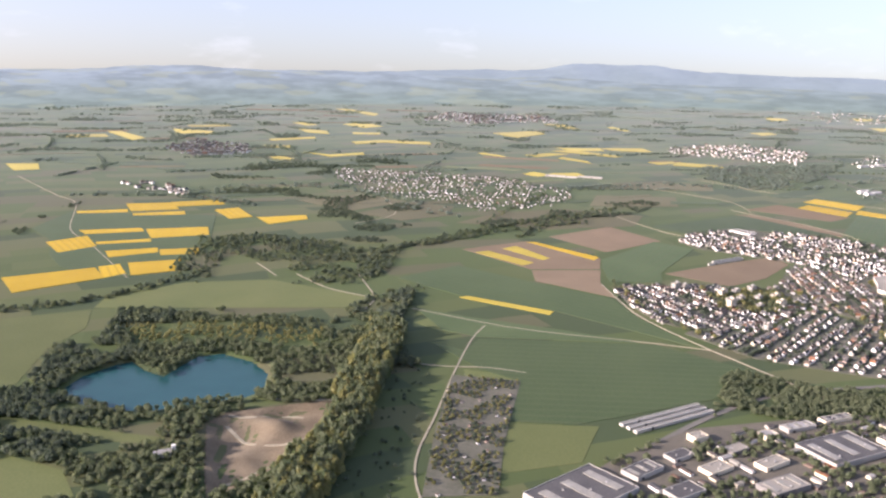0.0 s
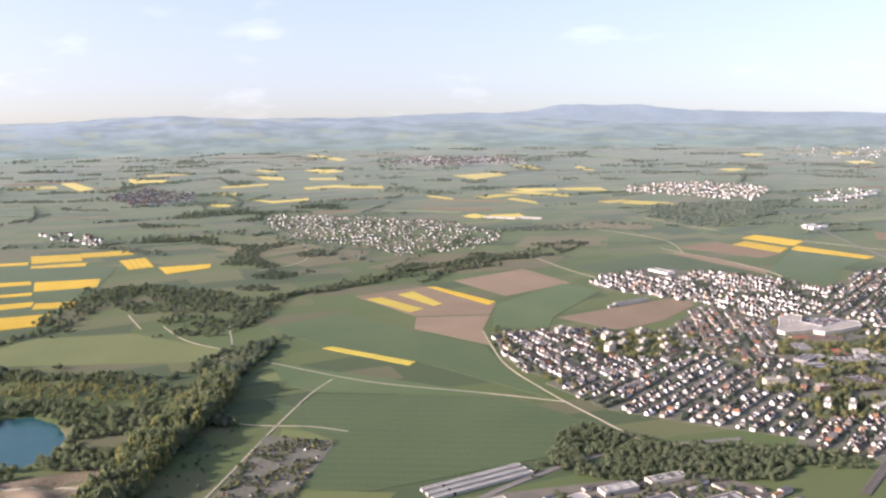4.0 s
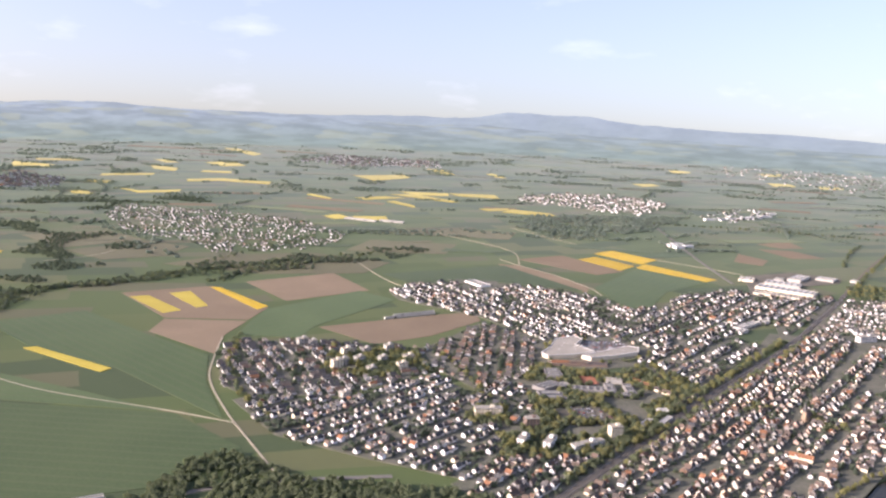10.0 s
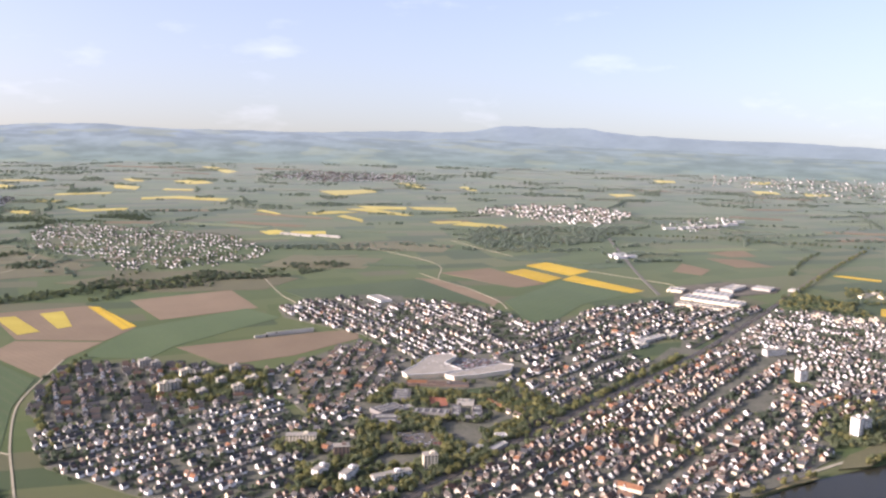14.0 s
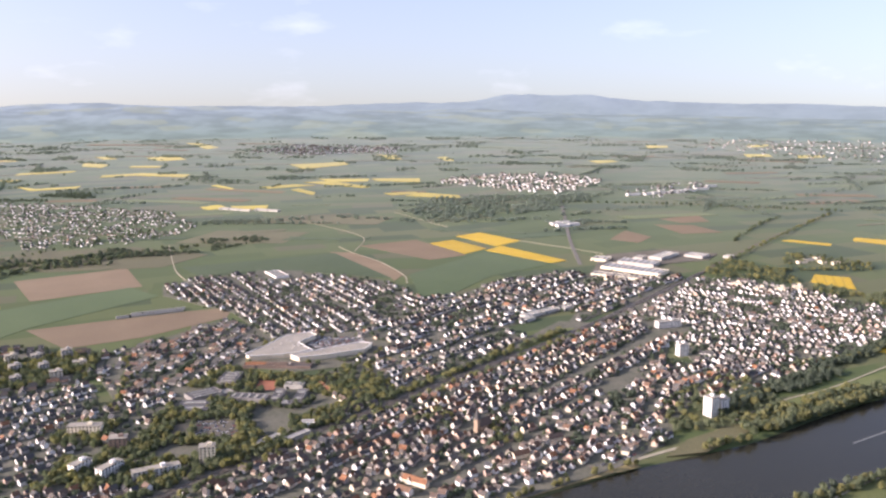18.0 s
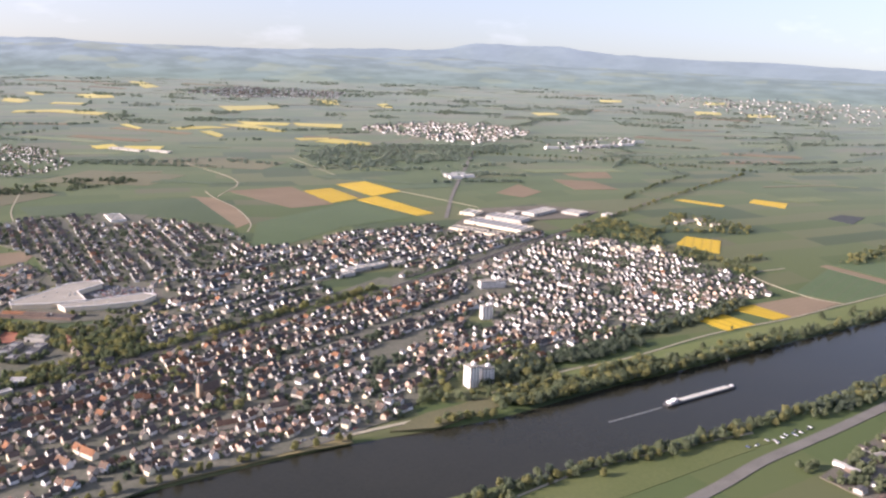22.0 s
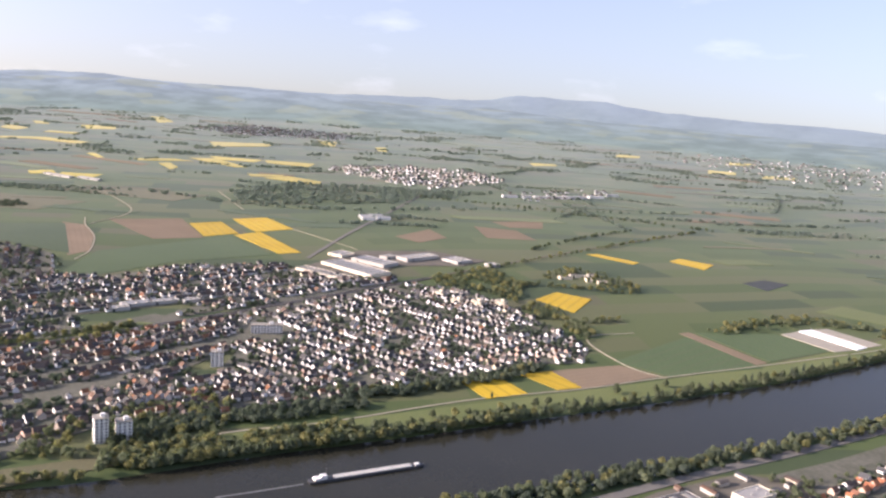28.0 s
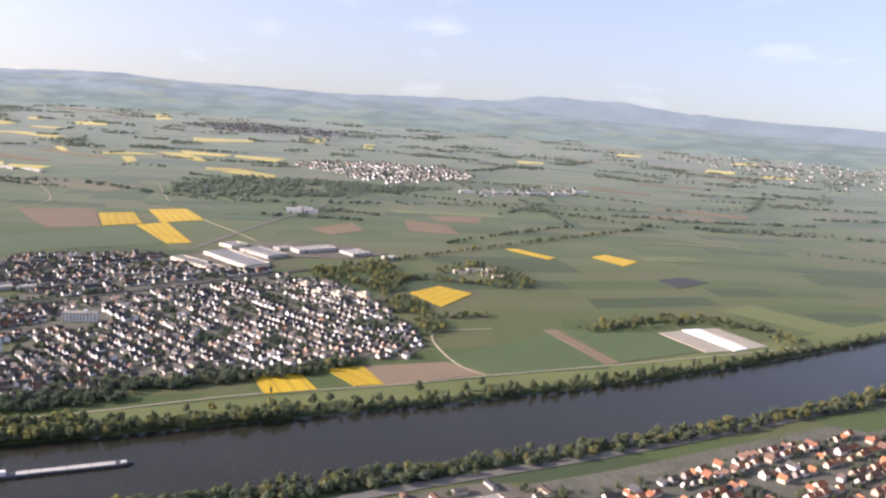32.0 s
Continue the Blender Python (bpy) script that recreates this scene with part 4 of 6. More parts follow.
district(((372, 762), (360, 816), (380, 845), (418, 908), (450, 885), (455, 800), (440, 760), (397, 722)), 82, 8.6, 4.8, 0.30, (1, 3, 0), 0.75, None, town)
district(((418, 930), (342, 986), (330, 1021), (357, 1064), (413, 1086), (474, 1076), (533, 1055), (578, 976), (560, 920), (516, 868), (498, 867), (474, 855), (457, 838), (450, 880)), -60, 8.6, 5.0, 0.15, (0, 1, 2), 0.76, None, town)
district(((578, 980), (610, 992), (652, 1057), (727, 1094), (745, 1060), (730, 980), (690, 930), (640, 880), (565, 842), (520, 866), (560, 920)), 50, 8.4, 5.0, 0.28, (0, 1, 3), 0.72, None, town)
district(((558, 840), (640, 880), (664, 858), (606, 785), (546, 712), (500, 655), (486, 700), (520, 760), (540, 810)), 50, 8.4, 5.0, 0.25, (0, 1, 3), 0.8, None, town)
district(((400, 548), (440, 600), (492, 640), (545, 700), (600, 770), (680, 860), (735, 905), (770, 862), (748, 790), (750, 722), (718, 656), (676, 620), (626, 586), (600, 558), (556, 522), (505, 490), (430, 500)), 51, 6.5, 4.6, 0.66, (0, 2, 4, 1), 0.86, NEAR, town, 0.8, wild=0.6, lean=1.02)
district(((768, 860), (735, 905), (750, 955), (790, 1005), (832, 1060), (884, 1060), (937, 1006), (973, 946), (985, 917), (978, 890), (938, 872), (922, 852), (892, 828), (866, 808), (838, 800), (800, 772), (772, 790)), -33, 7.8, 5.0, 0.12, (0, 1, 4), 0.8, ((900, 860), (930, 900), (985, 920), (985, 880), (900, 820), (840, 796)), town, 0.15)
district(((372, 562), (404, 594), (440, 600), (476, 616), (440, 572), (412, 540), (384, 546)), 50, 8.0, 5.0, 0.3, (0, 1, 2), 0.9, None, town)
district(((396, 706), (414, 656), (436, 648), (436, 745), (448, 780), (438, 758), (400, 720)), 60, 8.2, 5.0, 0.25, (0, 1, 3), 0.8, None, town)
district(((742, 726), (750, 790), (772, 800), (838, 802), (862, 806), (846, 784), (800, 742)), 40, 7.4, 5.0, 0.5, (0, 2, 1), 0.75, None, town)
district(((690, 880), (745, 950), (790, 1005), (830, 1062), (832, 1075), (745, 1062), (725, 985)), 50, 8.4, 5.0, 0.25, (0, 1, 3), 0.72, None, town)
district(((1052, 704), (1088, 746), (1112, 770), (1152, 803), (1208, 844), (1294, 910), (1360, 880), (1250, 760), (1140, 660), (1080, 640)), 44, 8.4, 5.4, 0.85, (1, 2, 0, 3), 0.8, ((1046, 708), (1078, 752), (1200, 850), (1290, 915), (1330, 850), (1080, 640)), town, 0.5)
town["dark"].make("town_houses", "rows of white houses with dark tiled roofs", M_DARK_J)
town["clay"].make("south_bank_houses", "beige houses with bright red roofs on the south bank", M_CLAY_J, M_PLASTER_OLD)
town["red"].make("town_houses_red", "rows of beige and white houses with red clay roofs", M_RED_J, M_PLASTER_OLD)
village = {"dark": Rows(), "red": Rows()}
district(((-112, 1486), (-116, 1590), (42, 1565), (177, 1512), (264, 1373), (258, 1305), (212, 1240), (112, 1203), (76, 1258), (-40, 1341)), -20, 11.5, 7.0, 0.12, (0, 1, 3), 0.66, None, village, lean=0.74)
district(((-487, 1850), (-451, 1995), (-325, 1909), (-298, 1780), (-403, 1734)), 20, 15.0, 10.0, 0.1, (1, 3, 0), 0.8, None, village, lean=1.5)
district(((569, 1887), (590, 1965), (704, 2032), (811, 2042), (895, 1928), (864, 1846), (779, 1722), (697, 1770)), -30, 16.0, 10.0, 0.12, (1, 3, 0), 0.66, None, village, lean=1.3)
district(((57, 2566), (140, 2840), (445, 2751), (446, 2563), (196, 2480)), 10, 22.0, 12.0, 0.15, (3, 5), 0.75, None, village, lean=1.6)
district(((893, 1727), (1024, 1878), (1071, 1895), (1059, 1790), (941, 1666)), 20, 20.0, 13.0, 0.1, (3, 5), 0.6, None, village)
district(((1250, 2700), (1500, 3300), (2300, 3000), (2600, 2400), (2000, 2200), (1500, 2350)), 30, 42.0, 24.0, 0.1, (5, 3), 0.45, None, village, lean=1.1)
district(((-436, 1397), (-402, 1416), (-325, 1352), (-295, 1272), (-346, 1301)), -35, 14.0, 12.0, 0.1, (3, 5), 0.6, None, village, lean=1.3)
village["dark"].make("village_houses", "distant villages of white houses with dark roofs", M_DARK_J)
village["red"].make("village_houses_red", "distant village houses with red roofs", M_RED_J)
for ob in protos.values():
    for o in (*ob.children_recursive, ob):
        bpy.data.objects.remove(o)


# ---- large buildings ----
standing = []


def hall(x, y, turn, w, d, h, wall, roof, label, category="hall", lights=0, vents=0):
    """A flat-roofed hall with a parapet, rooflights and gate."""
    standing.append((x, y, max(w, d) / 2))
    ob = empty(category.replace(" ", "_"), Matrix.Translation((x, y, 0)) @ Matrix.Rotation(radians(turn), 4, "Z"), label, category)
    part("wall", box(bmesh.new(), 0, 0, -0.2, w, d, h + 0.2), wall, ob)
    top = part("roof", box(bmesh.new(), 0, 0, h, w - 0.5, d - 0.5, 0.15), roof, ob)
    for sx, sy, lx, ly in ((0, -1, w, 0.3), (0, 1, w, 0.3), (-1, 0, 0.3, d - 0.6), (1, 0, 0.3, d - 0.6)):
        part("parapet", box(bmesh.new(), sx * (w / 2 - 0.15), sy * (d / 2 - 0.15), h, lx, ly, 0.45), wall, ob)
    for i in range(lights):
        part("rooflight", box(bmesh.new(), (i + 0.5 - lights / 2) * w / lights, 0, h + 0.15, w / lights * 0.35, d * 0.7, 0.35, 0.1), M_GLASSROOF, top)
    for i in range(vents):
        part("roof_vent", box(bmesh.new(), rnd.uniform(-0.4, 0.4) * w, rnd.uniform(-0.35, 0.35) * d, h + 0.15, 0.9, 0.9, 0.7, 0.1), M_GREYWALL, top)
    part("gate", box(bmesh.new(), -w * 0.3, -d / 2 - 0.02, 0, 1.8, 0.12, 1.9), M_PANE, ob)
    return ob


def block(x, y, turn, w, d, storeys, wall, label, roof=None):
    """A flat-roofed block of flats with its windows."""
    h = storeys * 1.45
    ob = empty("apartment_block", Matrix.Translation((x, y, 0)) @ Matrix.Rotation(radians(turn), 4, "Z"), label, "apartment block")
    part("wall", box(bmesh.new(), 0, 0, -0.2, w, d, h + 0.2), wall, ob)
    top = part("roof", box(bmesh.new(), 0, 0, h, w + 0.3, d + 0.3, 0.3), roof or M_FLAT, ob)
    part("lift_house", box(bmesh.new(), w * 0.15, 0, h + 0.3, min(2.5, w * 0.3), min(2.2, d * 0.5), 1.3), wall, top)
    long_w, short_w = bpy.data.meshes.new("window"), bpy.data.meshes.new("window")
    for me, sx, sy in ((long_w, 1.1, 0.1), (short_w, 0.1, 1.1)):
        bm = box(bmesh.new(), 0, 0, 0, sx, sy, 0.75)
        bm.to_mesh(me)
        bm.free()
        me.materials.append(M_PANE)
    for f in range(storeys):
        for side in (-1, 1):
            for i in range(max(2, int(w / 2.0))):
                n = max(2, int(w / 2.0))
                o = new("window", long_w)
                o.parent, o.location = ob, ((i + 0.5 - n / 2) * w / n, side * d / 2, f * 1.45 + 0.45)
            for i in range(max(1, int(d / 2.4))):
                n = max(1, int(d / 2.4))
                o = new("window", short_w)
                o.parent, o.location = ob, (side * w / 2, (i + 0.5 - n / 2) * d / n, f * 1.45 + 0.45)
    return ob


# blocks of flats
for x, y, s in ((872, 1030, 3), (888, 1012, 3), (904, 1006, 4), (922, 1012, 4)):
    block(x, y, -30, 9, 5, s, M_CREAM, "pale row of flats at the town's east edge")
block(402, 668, 4, 18, 6, 4, M_CREAM, "long cream block of flats with a flat roof")
block(419, 620, 63, 11, 4.5, 4, M_WHITE, "white block of flats in the sun")
block(435, 617, 63, 14, 4.5, 4, M_WHITE, "white narrow block of flats in the sun")
block(458, 617, 29, 23, 5, 3, M_WHITE, "long white block of flats beside trees")
block(479, 634, 12, 8, 6, 6, M_CREAM, "pale square block of flats")
block(755, 701, 35, 6, 6, 8, M_WHITE, "tall white riverside block of flats")
block(763, 707, 35, 6.5, 6, 6, M_WHITE, "white riverside block of flats of seven storeys")
block(774, 888, 18, 20, 6, 4, M_WHITE, "long white block of flats among houses")
block(767, 816, 18, 7, 5.5, 6, M_WHITE, "white tower block of flats among houses")
for x, y, s in ((301, 789, 6), (316, 795, 5), (334, 802, 6), (300, 766, 5), (296, 752, 7), (330, 775, 5), (345, 760, 5), (322, 752, 4), (350, 785, 4), (312, 772, 5), (264, 812, 6), (272, 812, 5), (306, 695, 4)):
    block(x, y, rnd.choice((26, 32, 38)), rnd.uniform(6, 9), 5, s - 1, rnd.choice((M_CREAM, M_GREYWALL, M_GREYWALL)), "pale block of flats among trees")

# shopping centre and school
def plan_hall(points, h, label):
    """A low hall over a bent plan, with a roof slab, its rim and vents."""
    cx, cy = sum(p[0] for p in points) / len(points), sum(p[1] for p in points) / len(points)
    ob = empty("shopping_centre", Matrix.Translation((cx, cy, 0)), label, "shopping centre")
    pts = [(x - cx, y - cy) for x, y in points]
    part("wall", prism(bmesh.new(), pts, -0.2, h), M_CREAM, ob)
    top = part("roof", prism(bmesh.new(), [(x * 1.02, y * 1.02) for x, y in pts], h, h + 0.35), M_FLAT, ob)
    for i, (x, y) in enumerate(pts):
        u, v = pts[(i + 1) % len(pts)]
        d = math.dist((x, y), (u, v))
        rim = part("roof_rim", box(bmesh.new(), 0, 0, 0, d * 1.02, 0.5, 0.4, 0.08), M_WHITE, top, "pale roof edge")
        rim.matrix_basis = Matrix.Translation(((x + u) * 0.51, (y + v) * 0.51, h + 0.3)) @ Matrix.Rotation(math.atan2(v - y, u - x), 4, "Z")
    for k in range(9):
        x, y = rnd.uniform(-12, 12), rnd.uniform(-12, 12)
        if inside(pts, [x], [y])[0]:
            part("roof_vent", box(bmesh.new(), x, y, h + 0.35, 1.4, 1.0, 0.6, 0.1), M_GREYWALL, top)


plan_hall(((459, 806), (469, 825), (478, 850), (495, 860), (501, 852), (491, 833), (504, 815), (485, 804), (463, 799)), 3.2, "wide shopping centre under pale bent flat roofs")
plan_hall(((491, 803), (508, 814.5), (536, 834), (545, 831), (541, 817), (517, 804), (498, 797)), 3.2, "long wing of the shopping centre with a pale flat roof")
crop(((440, 790), (455, 872), (500, 882), (560, 866), (574, 838), (545, 792), (500, 776)), "plots")
crop(((716, 642), (732, 664), (770, 690), (806, 716), (792, 700), (770, 676), (738, 648)), "fallow")
crop(((493, 833), (497, 860), (536, 860), (548, 838), (532, 837), (509, 826)), "yard")
hall(485, 787, -1, 46, 9, 1.6, M_BROWNWALL, M_RED, "long red-brown brick range below the shopping centre", "building", 0, 2)
M_DULLROOF = material("weathered_bitumen_roof", (0.070, 0.069, 0.068), (0.112, 0.108, 0.104), rough=0.9, scale=0.1, fine=1.2)
for x, y, t, w, d, h, wall, roof, label, n in ((451, 707, 95, 17, 18, 2.4, M_DULLWALL, M_DULLROOF, "wide low school wing under a grey flat roof", 2),
                                            (451, 727, 130, 12, 20, 2.8, M_DULLWALL, M_DULLROOF, "stepped grey school wing with flat roofs", 3), (462, 730, 130, 8, 12, 2.2, M_DULLWALL, M_FLAT, "low school wing with a gravelled roof", 2),
                                            (480, 723, -8, 24, 9, 2.5, M_DULLWALL, M_DULLROOF, "long low school wing of grey panels", 5), (460, 757, 88, 20, 12, 3.0, M_DULLWALL, M_DULLROOF, "dark-roofed school sports hall", 4),
                                            (504, 745, -4, 12, 7, 2.6, M_GREYWALL, M_FOILGREY, "small hall under a pale roof", 2), (497, 725, 88, 22, 6, 2.4, M_DULLWALL, M_DULLROOF, "low dark school range round a court", 2),
                                            (511, 725, 88, 22, 6, 2.4, M_DULLWALL, M_DULLROOF, "low dark school range round a court", 2), (504, 713, 0, 8, 6, 2.4, M_DULLWALL, M_DULLROOF, "low dark link between school ranges", 1)):
    hall(x, y, t, w, d, h, wall, roof, label, "school", n, 2)
crop(((480, 739), (492, 739), (491, 757), (479, 758)), "court")
crop(((462, 663), (488, 664), (480, 690), (458, 688)), "yard")
crop(((449, 664), (460, 666), (457, 683), (448, 682)), "yard")
crop(((549, 793), (562, 790), (561, 809), (548, 807)), "dry")
crop(((526, 745), (542, 742), (550, 757), (530, 768)), "meadow")
crop(((648, 822), (664, 846), (690, 884), (700, 884), (676, 850), (660, 826)), "meadow")
for x, y, t in ((535, 691, 48), (541, 699, 48), (548, 707, 48), (556, 714, 48), (522, 745, -56), (527, 737, -56), (532, 729, -56), (538, 721, -56), (467, 787, 2), (474, 787, 2), (481, 786, 2), (488, 785, 2)):
    terrace = empty("terrace_house", Matrix.Translation((x, y, 0)) @ Matrix.Rotation(radians(t), 4, "Z"), "long terrace house with a red-brown tiled roof", "house")
    part("wall", house_walls(7.0, 3.6, 2.2, 1.3), M_CREAM, terrace)
    part("roof", house_roof(7.0, 3.6, 2.2, 1.3), M_RED, terrace)
hall(523, 681, 8, 7, 5, 3.0, M_WHITE, M_METALROOF, "small white building beside the railway", "building", 0, 1)
for x, y, t, w, wall in ((587, 608, -32, 17, M_CREAM), (582, 598, -34, 10, M_WHITE), (640, 640, 30, 12, M_CREAM), (660, 662, 30, 11, M_CREAM)):
    old = empty("town_house", Matrix.Translation((x, y, 0)) @ Matrix.Rotation(radians(t), 4, "Z"), "long old-town house with a steep red roof", "house")
    part("wall", house_walls(w * 0.8, 3.6, 2.8, 1.7), wall, old)
    part("roof", house_roof(w * 0.8, 3.6, 2.8, 1.7), M_RED, old)
block(428, 648, 10, 9, 6, 5, M_BROWNWALL, "dark brown block of flats among trees")
hall(520, 664, 52, 16, 4, 2.4, M_GREYWALL, M_METALROOF, "long low garage row", "garage row")
hall(505, 658, 52, 16, 4, 2.4, M_GREYWALL, M_METALROOF, "long low garage row", "garage row")
# works by the railway and north halls
for x, y, w, d in ((670, 922, 22, 9), (684, 934, 20, 8), (664, 906, 14, 7), (700, 944, 12, 8)):
    hall(x, y, 45, w, d, 2.3, M_GREYWALL, M_METALROOF, "pale goods hall beside the railway", "hall", 3, 1)
hall(428, 1074, -58, 30, 14, 1.8, M_WHITE, M_FLAT, "large pale market hall at the town's edge", "hall", 4, 2)
for i in range(2):
    hall(356 - i * 4, 931 - i * 9, 29, 44 + i * 10, 2.6, 1.4, M_GREYWALL, M_GLASSROOF, "long low white greenhouse", "greenhouse")
for quad, h in ((((742, 1077), (747, 1089), (795, 1063), (789, 1048)), 2.2), (((757, 1108), (768, 1130), (820, 1092), (812, 1068)), 2.6), (((775, 1137), (788, 1153), (822, 1132), (816, 1112)), 2.8), (((816, 1157), (829, 1148), (855, 1178), (840, 1194)), 3.0),
                (((860, 1174), (874, 1158), (886, 1173), (870, 1190)), 2.4), (((753, 1150), (759, 1168), (774, 1160), (770, 1142)), 2.4), (((900, 1168), (906, 1160), (914, 1168), (907, 1176)), 2.2), (((800, 1160), (808, 1154), (816, 1166), (808, 1172)), 2.0)):
    (ax, ay), (bx, by), (cx, cy), (dx, dy) = quad
    long_side, short_side = math.dist((bx, by), (cx, cy)), math.dist((ax, ay), (bx, by))
    hall((ax + bx + cx + dx) / 4, (ay + by + cy + dy) / 4, math.degrees(math.atan2(cy - by, cx - bx)), long_side, short_side, h, rnd.choice((M_GREYWALL, M_CREAM)), rnd.choice((M_METALROOF, M_FLAT)), "large pale factory hall with rows of rooflights", "factory hall", max(2, int(long_side / 6)), 5)
crop(((735, 1068), (750, 1110), (760, 1150), (775, 1185), (845, 1215), (900, 1190), (880, 1155), (820, 1130), (815, 1095), (785, 1062)), "yard")
for x, y in ((742, 1388), (752, 1400), (764, 1386), (748, 1375)):
    hall(x, y, 20, 16, 9, 3, M_WHITE, M_METALROOF, "pale farm hall in the fields", "farm hall")
for x, y in ((262, 1530), (275, 1524), (292, 1516), (318, 1520), (335, 1512)):
    hall(x, y, -20, 22, 8, 2, M_GREYWALL, M_METALROOF, "pale farm hall in the fields", "farm hall")

for x, y, t, w in ((975, 1140, 20, 12), (986, 1152, 20, 14), (996, 1140, 100, 10), (1008, 1134, 20, 10), (1000, 1160, 20, 9)):
    hall(x, y, t, w, 5, 2.2, M_CREAM, M_DARK, "dark-roofed farm building in the fields", "farm building")
for x, y, w in ((905, 1700, 24), (930, 1712, 16), (956, 1722, 30), (985, 1738, 18), (1008, 1752, 34), (1040, 1776, 26), (1070, 1822, 20)):
    hall(x, y, 20, w, 8, 3.0, M_WHITE, M_METALROOF, "distant white hall beside a village", "hall")
# works below the town's west edge
for i in range(3):
    hall(172 - i * 3, 516 + i * 5 - 6, 28, 66, 3.4, 1.4, M_GREYWALL, M_GLASSROOF, "long pale greenhouse beside the field", "greenhouse")
crop(((60, 400), (120, 458), (180, 500), (240, 512), (300, 520), (330, 500), (290, 420), (180, 370), (90, 370)), "yard")
for x, y, t, w, d, h in ((95, 418, 38, 52, 34, 5), (134, 444, 36, 22, 12, 3.6), (258, 468, 24, 44, 30, 4.5), (178, 484, 24, 10, 8, 5), (160, 462, 30, 16, 9, 3), (196, 470, 30, 14, 8, 3), (210, 452, 30, 20, 9, 3.4), (176, 446, 30, 18, 10, 3.2), (246, 500, 20, 22, 8, 3.4), (276, 512, 20, 24, 7, 3.4), (150, 420, 30, 20, 12, 3.6), (205, 425, 25, 26, 14, 4), (222, 488, 24, 10, 8, 4), (300, 480, 22, 24, 14, 4)):
    hall(x, y, t, w, d, h * 0.75, rnd.choice((M_GREYWALL, M_DULLWALL, M_CREAM)), rnd.choice((M_METALROOF, M_FLAT, M_DULLROOF, M_FLAT)), "pale works hall in a paved yard", "works hall", 3 if w > 20 else 0, 3)

# works on the south bank
crop(((905, 612), (960, 665), (1004, 712), (1046, 742), (1078, 738), (1060, 650), (1000, 580), (940, 560)), "yard")
for x, y, t, w, d, h in ((984, 640, 40, 26, 14, 3.6), (1010, 700, 38, 22, 9, 4.2), (1032, 694, 38, 28, 12, 4), (968, 622, 40, 18, 10, 3.4), (1020, 672, 38, 22, 10, 3.6), (1046, 716, 40, 18, 10, 4), (1000, 662, 38, 20, 7, 3), (950, 632, 38, 10, 6, 3), (1030, 650, 38, 24, 12, 4), (990, 610, 38, 24, 12, 4), (1050, 672, 38, 20, 12, 4), (996, 680, 38, 12, 6, 3)):
    hall(x, y, t, w, d, h * 0.75, rnd.choice((M_WHITE, M_CREAM, M_GREYWALL)), rnd.choice((M_METALROOF, M_FLAT, M_DULLROOF, M_RED)), "pale works hall on the south bank", "works hall", 3 if w > 20 else 0, 3)


def sheds(points, n, seed, turn):
    """Small works sheds and stores strewn over a yard, clear of the halls."""
    r = random.Random(seed)
    px, py = [p[0] for p in points], [p[1] for p in points]
    while n:
        x, y = r.uniform(min(px), max(px)), r.uniform(min(py), max(py))
        w = r.uniform(3, 9)
        n -= 1
        if inside(points, [x], [y])[0] and all(math.dist((x, y), (a, b)) > c + w / 2 for a, b, c in standing):
            d, h = r.uniform(2.2, 4.5), r.uniform(1.4, 2.4)
            ob = empty("works_shed", Matrix.Translation((x, y, 0)) @ Matrix.Rotation(radians(turn + r.choice((0, 90))), 4, "Z"), "low works shed in a yard", "shed", "works sheds")
            part("wall", house_walls(w, d, h, 0.5), r.choice((M_BROWNWALL, M_GREYWALL, M_CREAM, M_WHITE)), ob)
            part("roof", house_roof(w, d, h, 0.5, 0.15), r.choice((M_METALROOF, M_FLAT, M_DARK, M_RED, M_DULLROOF)), ob)
            standing.append((x, y, w / 2))


sheds(((905, 612), (960, 665), (1004, 712), (1046, 742), (1078, 738), (1060, 650), (1000, 580), (940, 560)), 420, 3, 38)
sheds(((100, 385), (125, 440), (180, 495), (240, 508), (330, 520), (350, 480), (290, 420), (180, 370)), 420, 4, 28)

# church with a spire
M_STONE = material("brown_sandstone", (0.26, 0.19, 0.13), (0.36, 0.27, 0.19), rough=0.9, scale=0.3, fine=2.0)
church = empty("church", Matrix.Translation((622, 678, 0)) @ Matrix.Rotation(radians(50), 4, "Z") @ Matrix.Scale(0.62, 4), "old brown-stone parish church with a slender dark spire", "church")
part("nave", house_walls(16, 7, 6, 5), M_STONE, church)
part("nave_roof", house_roof(16, 7, 6, 5), M_DARK, church, "dark slate roof")
part("tower", box(bmesh.new(), -9.5, 0, 0, 4.2, 4.2, 13), M_STONE, church)
bm = bmesh.new()
bmesh.ops.create_cone(bm, segments=8, radius1=2.7, radius2=0.05, depth=11, cap_ends=True, matrix=Matrix.Translation((-9.5, 0, 18.5)))
part("spire", bm, M_DULLROOF, church, "dark slate pointed spire")


# ---- trees ----
def lump(subdiv, seed):
    """An uneven leaf clump."""
    bm = bmesh.new()
    bmesh.ops.create_icosphere(bm, subdivisions=subdiv, radius=1)
    v = np.array([tuple(q.co) for q in bm.verts])
    t = np.array([[q.index for q in f.verts] for f in bm.faces])
    bm.free()
    r = np.random.RandomState(seed)
    return v * (1 + r.uniform(-0.26, 0.20, (len(v), 1))), t


CORES = [lump(0, s) for s in range(6)]


